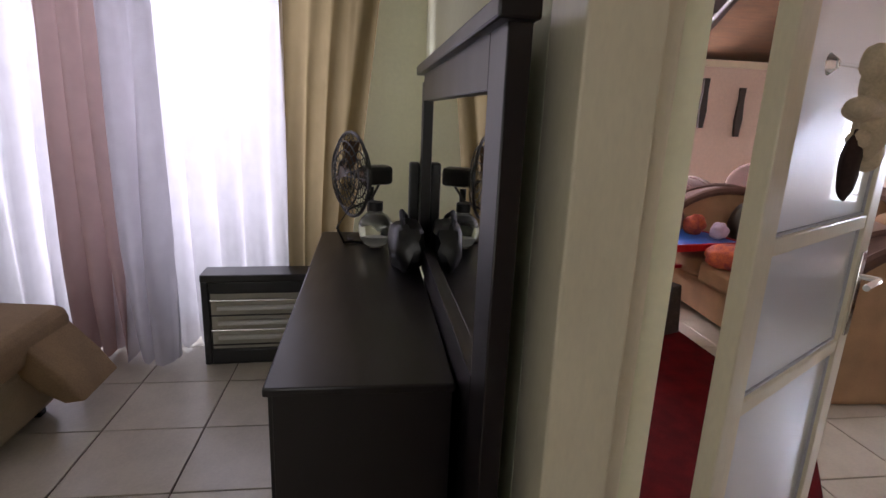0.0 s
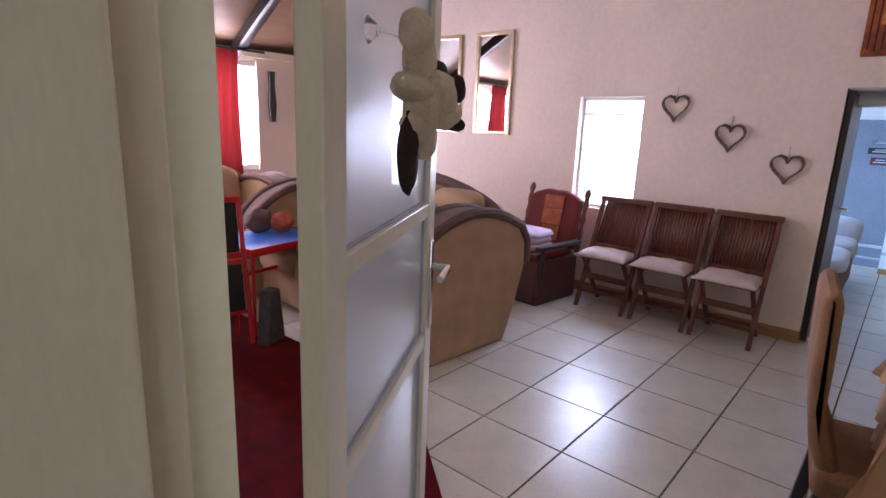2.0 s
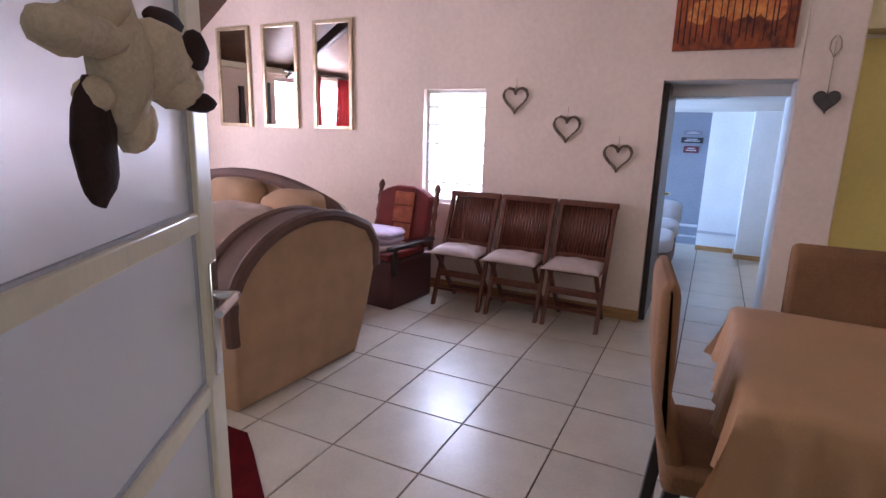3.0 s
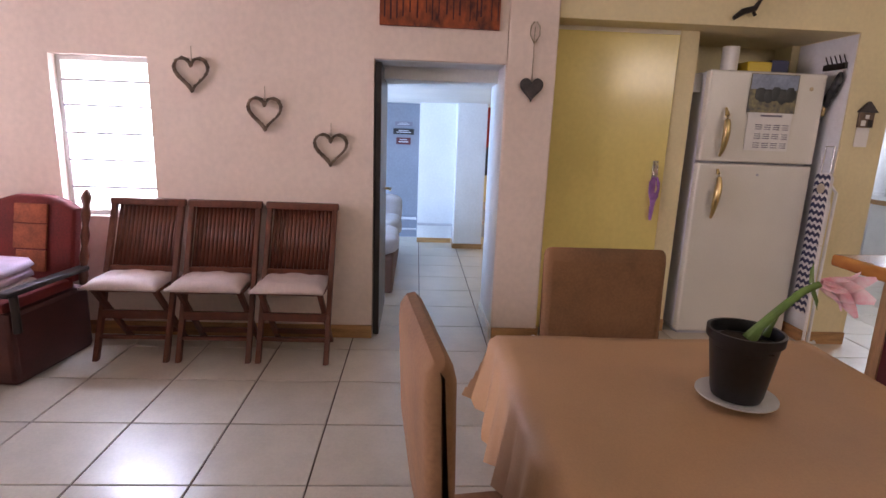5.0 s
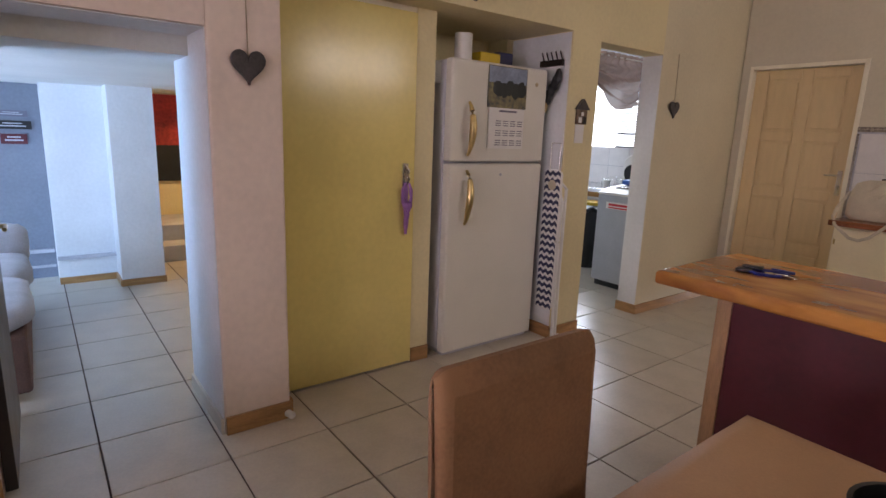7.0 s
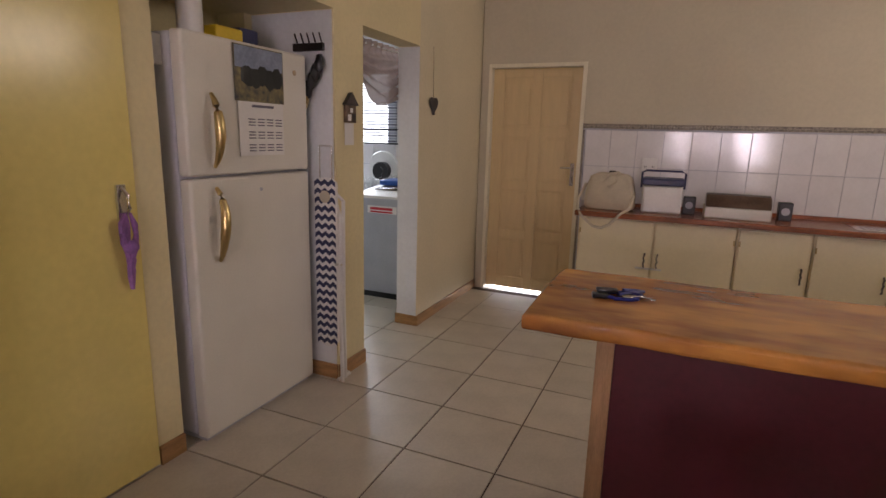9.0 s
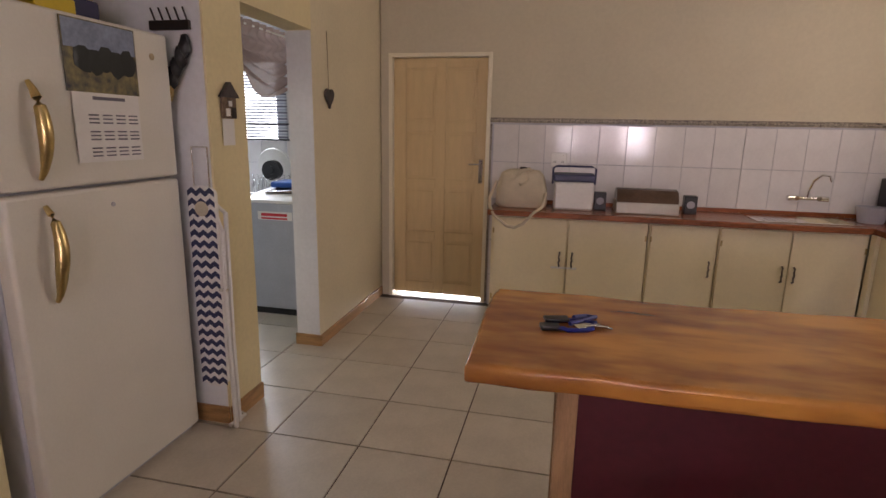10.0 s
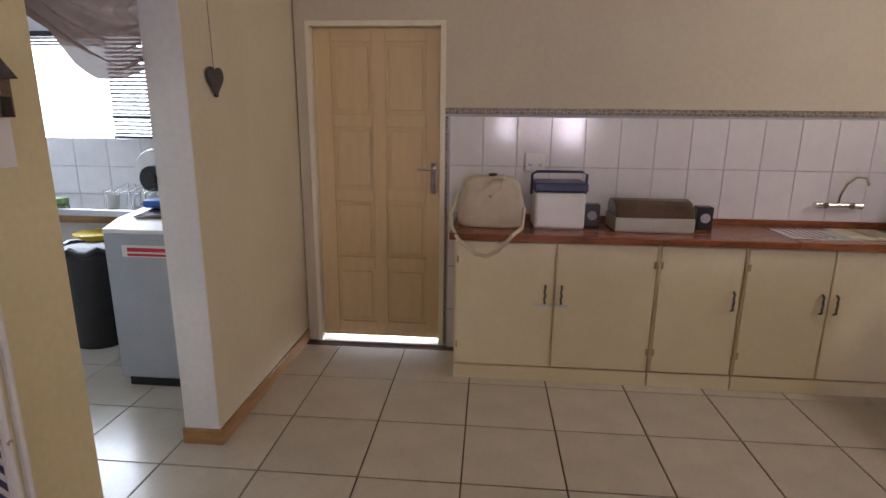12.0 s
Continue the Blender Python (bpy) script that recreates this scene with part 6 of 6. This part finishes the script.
# ---- back room ----
structure("door_back_room", boxes((4.72, 5.42, 0.655, 0.695, 0.02, 1.78), bevel=0.003), M["darkleg"], "dark brown door standing open into the back room")
part("door_handle", cyls(((5.3, 0.655, 0.95), (5.3, 0.61, 0.95), 0.01), ((5.3, 0.615, 0.95), (5.2, 0.615, 0.95), 0.009)), M["brass"], bpy.data.objects["door_back_room"])


def back_sofa():
    t = thing("sofa", "grey cushioned sofa on a dark base in the back room", "sofa", (5.55, 0.60, 0), 0)
    part("base", boxes((0.0, 1.6, 0.0, 0.8, 0.05, 0.36), bevel=0.02), M["sofatrim"], t)
    for x in (0.02, 0.82):
        bm = bmesh.new()
        bm_blob(bm, (x + 0.38, 0.36, 0.43), (0.4, 0.4, 0.09), 0.05, 2, 3, x, 0, 0.5)
        part("seat_cushion", bm, M["grey"], t, smooth=True)
    bm = bmesh.new()
    bm_blob(bm, (1.5, 0.35, 0.55), (0.12, 0.38, 0.16), 0.05, 2, 3, 4, 0, 0.5)
    part("armrest", bm, M["grey"], t, smooth=True)
    bm = bmesh.new()
    bm_blob(bm, (0.8, 0.75, 0.6), (0.8, 0.12, 0.22), 0.05, 2, 3, 4, 0, 0.5)
    part("backrest", bm, M["grey"], t, smooth=True)


back_sofa()
t = thing("wall_sign", "three small dark sign boards on the grey wall", "sign", (8.265, 0.60, 1.20))
for k, (w, z, h, m) in enumerate(((0.11, 0.23, 0.05, "ink"), (0.13, 0.125, 0.07, "black"), (0.09, 0.0, 0.085, "maroon"))):
    b = part("sign_board", boxes((-0.012, 0.0, -w, w, z, z + h)), M[m], t)
    part("lettering_bar", boxes((-0.014, -0.0125, -w * 0.7, w * 0.7, z + h * 0.3, z + h * 0.45), (-0.014, -0.0125, -w * 0.5, w * 0.5, z + h * 0.62, z + h * 0.75)), M["grey"], b)
t = thing("picture", "red and dark picture hung in the lit lobby", "picture", (9.49, -0.83, 0.75))
part("canvas", boxes((-0.03, 0.0, -0.3, 0.3, 0, 1.0)), mat("red sunset paint", (0.55, 0.04, 0.03), 0.6, 0.3, 4, 30, 0, col2=(0.2, 0.01, 0.01)), t)
part("dark_shape", boxes((-0.034, -0.031, -0.3, 0.3, 0.0, 0.42)), M["black"], t)

# ---- overhead thing on the lintel ----
bm = bmesh.new()
bm_tube(bm, [(PX - 0.02, -1.50, 2.13), (PX - 0.03, -1.55, 2.17), (PX - 0.03, -1.62, 2.19), (PX - 0.02, -1.66, 2.25)], [0.012, 0.02, 0.018, 0.01], 8)
bm_tube(bm, [(PX - 0.03, -1.6, 2.19), (PX - 0.03, -1.63, 2.15)], 0.01, 6)
mesh_thing("lizard_ornament", bm, M["darkleg"], "small dark carved lizard on the lintel wall", "wall decoration")


# ---- wall tiles and floor tiles ----
def piece_mesh(name, sx, sy, sz, bev, material):
    """A slab with bevelled top edges, its origin at the middle of its foot."""
    me = bpy.data.meshes.new(name)
    a, b = sx / 2, sy / 2
    v = [(-a, -b, 0), (a, -b, 0), (a, b, 0), (-a, b, 0), (-a, -b, sz - bev), (a, -b, sz - bev), (a, b, sz - bev), (-a, b, sz - bev), (-a + bev, -b + bev, sz), (a - bev, -b + bev, sz), (a - bev, b - bev, sz), (-a + bev, b - bev, sz)]
    f = [(8, 9, 10, 11)] + [(i, (i + 1) % 4, 4 + (i + 1) % 4, 4 + i) for i in range(4)] + [(4 + i, 4 + (i + 1) % 4, 8 + (i + 1) % 4, 8 + i) for i in range(4)]
    me.from_pydata(v, [], f)
    me.materials.append(material)
    return me


structure("trim_threshold", boxes((3.833, 4.642, KY - 0.2, KY, -0.006, 0.001)), M["tile"], "cream tiled threshold under the kitchen door")
wall_tiles = structure("wall_tiles", boxes((0.56, 3.80, KY, KY + 0.004, 0.9, 1.545), (3.73, 3.80, KY, KY + 0.0041, 0.0, 0.9)), M["grey"], "grouted bed of the white wall tiles")
tm = piece_mesh("wall_tile", 0.2055, 0.298, 0.008, 0.002, M["wtile"])


def wall_tile(x, z, sx=1.0, sz=1.0):
    ob = new("tile", tm)
    ob.parent = wall_tiles
    ob.matrix_basis = Matrix.Translation((x, KY + 0.002, z)) @ Matrix.Rotation(radians(-90), 4, "X") @ Matrix.Diagonal((sx, sz, 1, 1))


for r in range(2):
    for k in range(16):
        x = 3.667 - 0.209 * k
        if x > 0.6:
            wall_tile(x, 1.08 + 0.302 * r - (0.0 if r else 0.0))
for k in range(3):
    wall_tile(3.75, 0.12 + 0.30 * k, 0.24, 0.98)
bm = bmesh.new()
for k in range(156):
    x = 3.80 - 0.0207 * k
    for r in range(2):
        bm_box(bm, x - 0.019, x, KY + 0.0, KY + 0.012, 1.546 + 0.02 * r, 1.564 + 0.02 * r)
for k in range(75):
    bm_box(bm, 3.783, 3.799, KY + 0.004, KY + 0.012, 0.02 + 0.0202 * k, 0.038 + 0.0202 * k)
tagged(part("mosaic", bm, M["mosaic"], wall_tiles, "grey brown mosaic border", smooth=False), kind="stuff")

ut = structure("wall_tiles_utility", boxes((4.93, 7.9, -5.6, -5.597, 0.85, 1.33)), M["grey"], "grouted bed of the utility wall tiles")
um = piece_mesh("utility_tile", 0.293, 0.235, 0.006, 0.002, M["wtile"])
for r in range(2):
    for k in range(10):
        ob = new("tile", um)
        ob.parent = ut
        ob.matrix_basis = Matrix.Translation((5.1 + 0.3 * k, -5.598, 0.97 + 0.24 * r)) @ Matrix.Rotation(radians(-90), 4, "X")

P = 0.45
fm = piece_mesh("floor_tile", P - 0.008, P - 0.008, 0.008, 0.0015, M["tile"])
rest = []


def lay(x0, x1, y0, y1, ox, oy, keep):
    for i in range(math.ceil((x0 - ox) / P), math.floor((x1 - ox) / P) + 1):
        for j in range(math.ceil((y0 - oy) / P), math.floor((y1 - oy) / P) + 1):
            x, y = ox + i * P + P / 2, oy + j * P + P / 2
            if not keep(x, y):
                rest.append((x, y))
                continue
            ob = new("tile", fm)
            ob.parent = floor
            ob.matrix_basis = pose(x, y, -0.007)


lay(0.45, 4.75, -4.95, 5.5, 4.5, -0.075, lambda x, y: y < 3.6)
lay(-2.9, 0.15, 0.2, 3.6, -0.872, 2.306, lambda x, y: True)
rest += [(-0.647 - 0.45 * i, 0.281 - 0.45 * j) for i in range(-1, 6) for j in range(6)]
for i in range(12):
    for j in range(16):
        rest.append((5.175 + 0.45 * i, 0.15 + 0.45 * (j - 12)))
bm = bmesh.new()
for x, y in rest:
    a = (P - 0.008) / 2
    bm_box(bm, x - a, x + a, y - a, y + a, -0.006, 0.001)
tagged(part("tile_field", bm, M["tile"], floor, "cream floor tiles of the far rooms", smooth=False), kind="stuff")
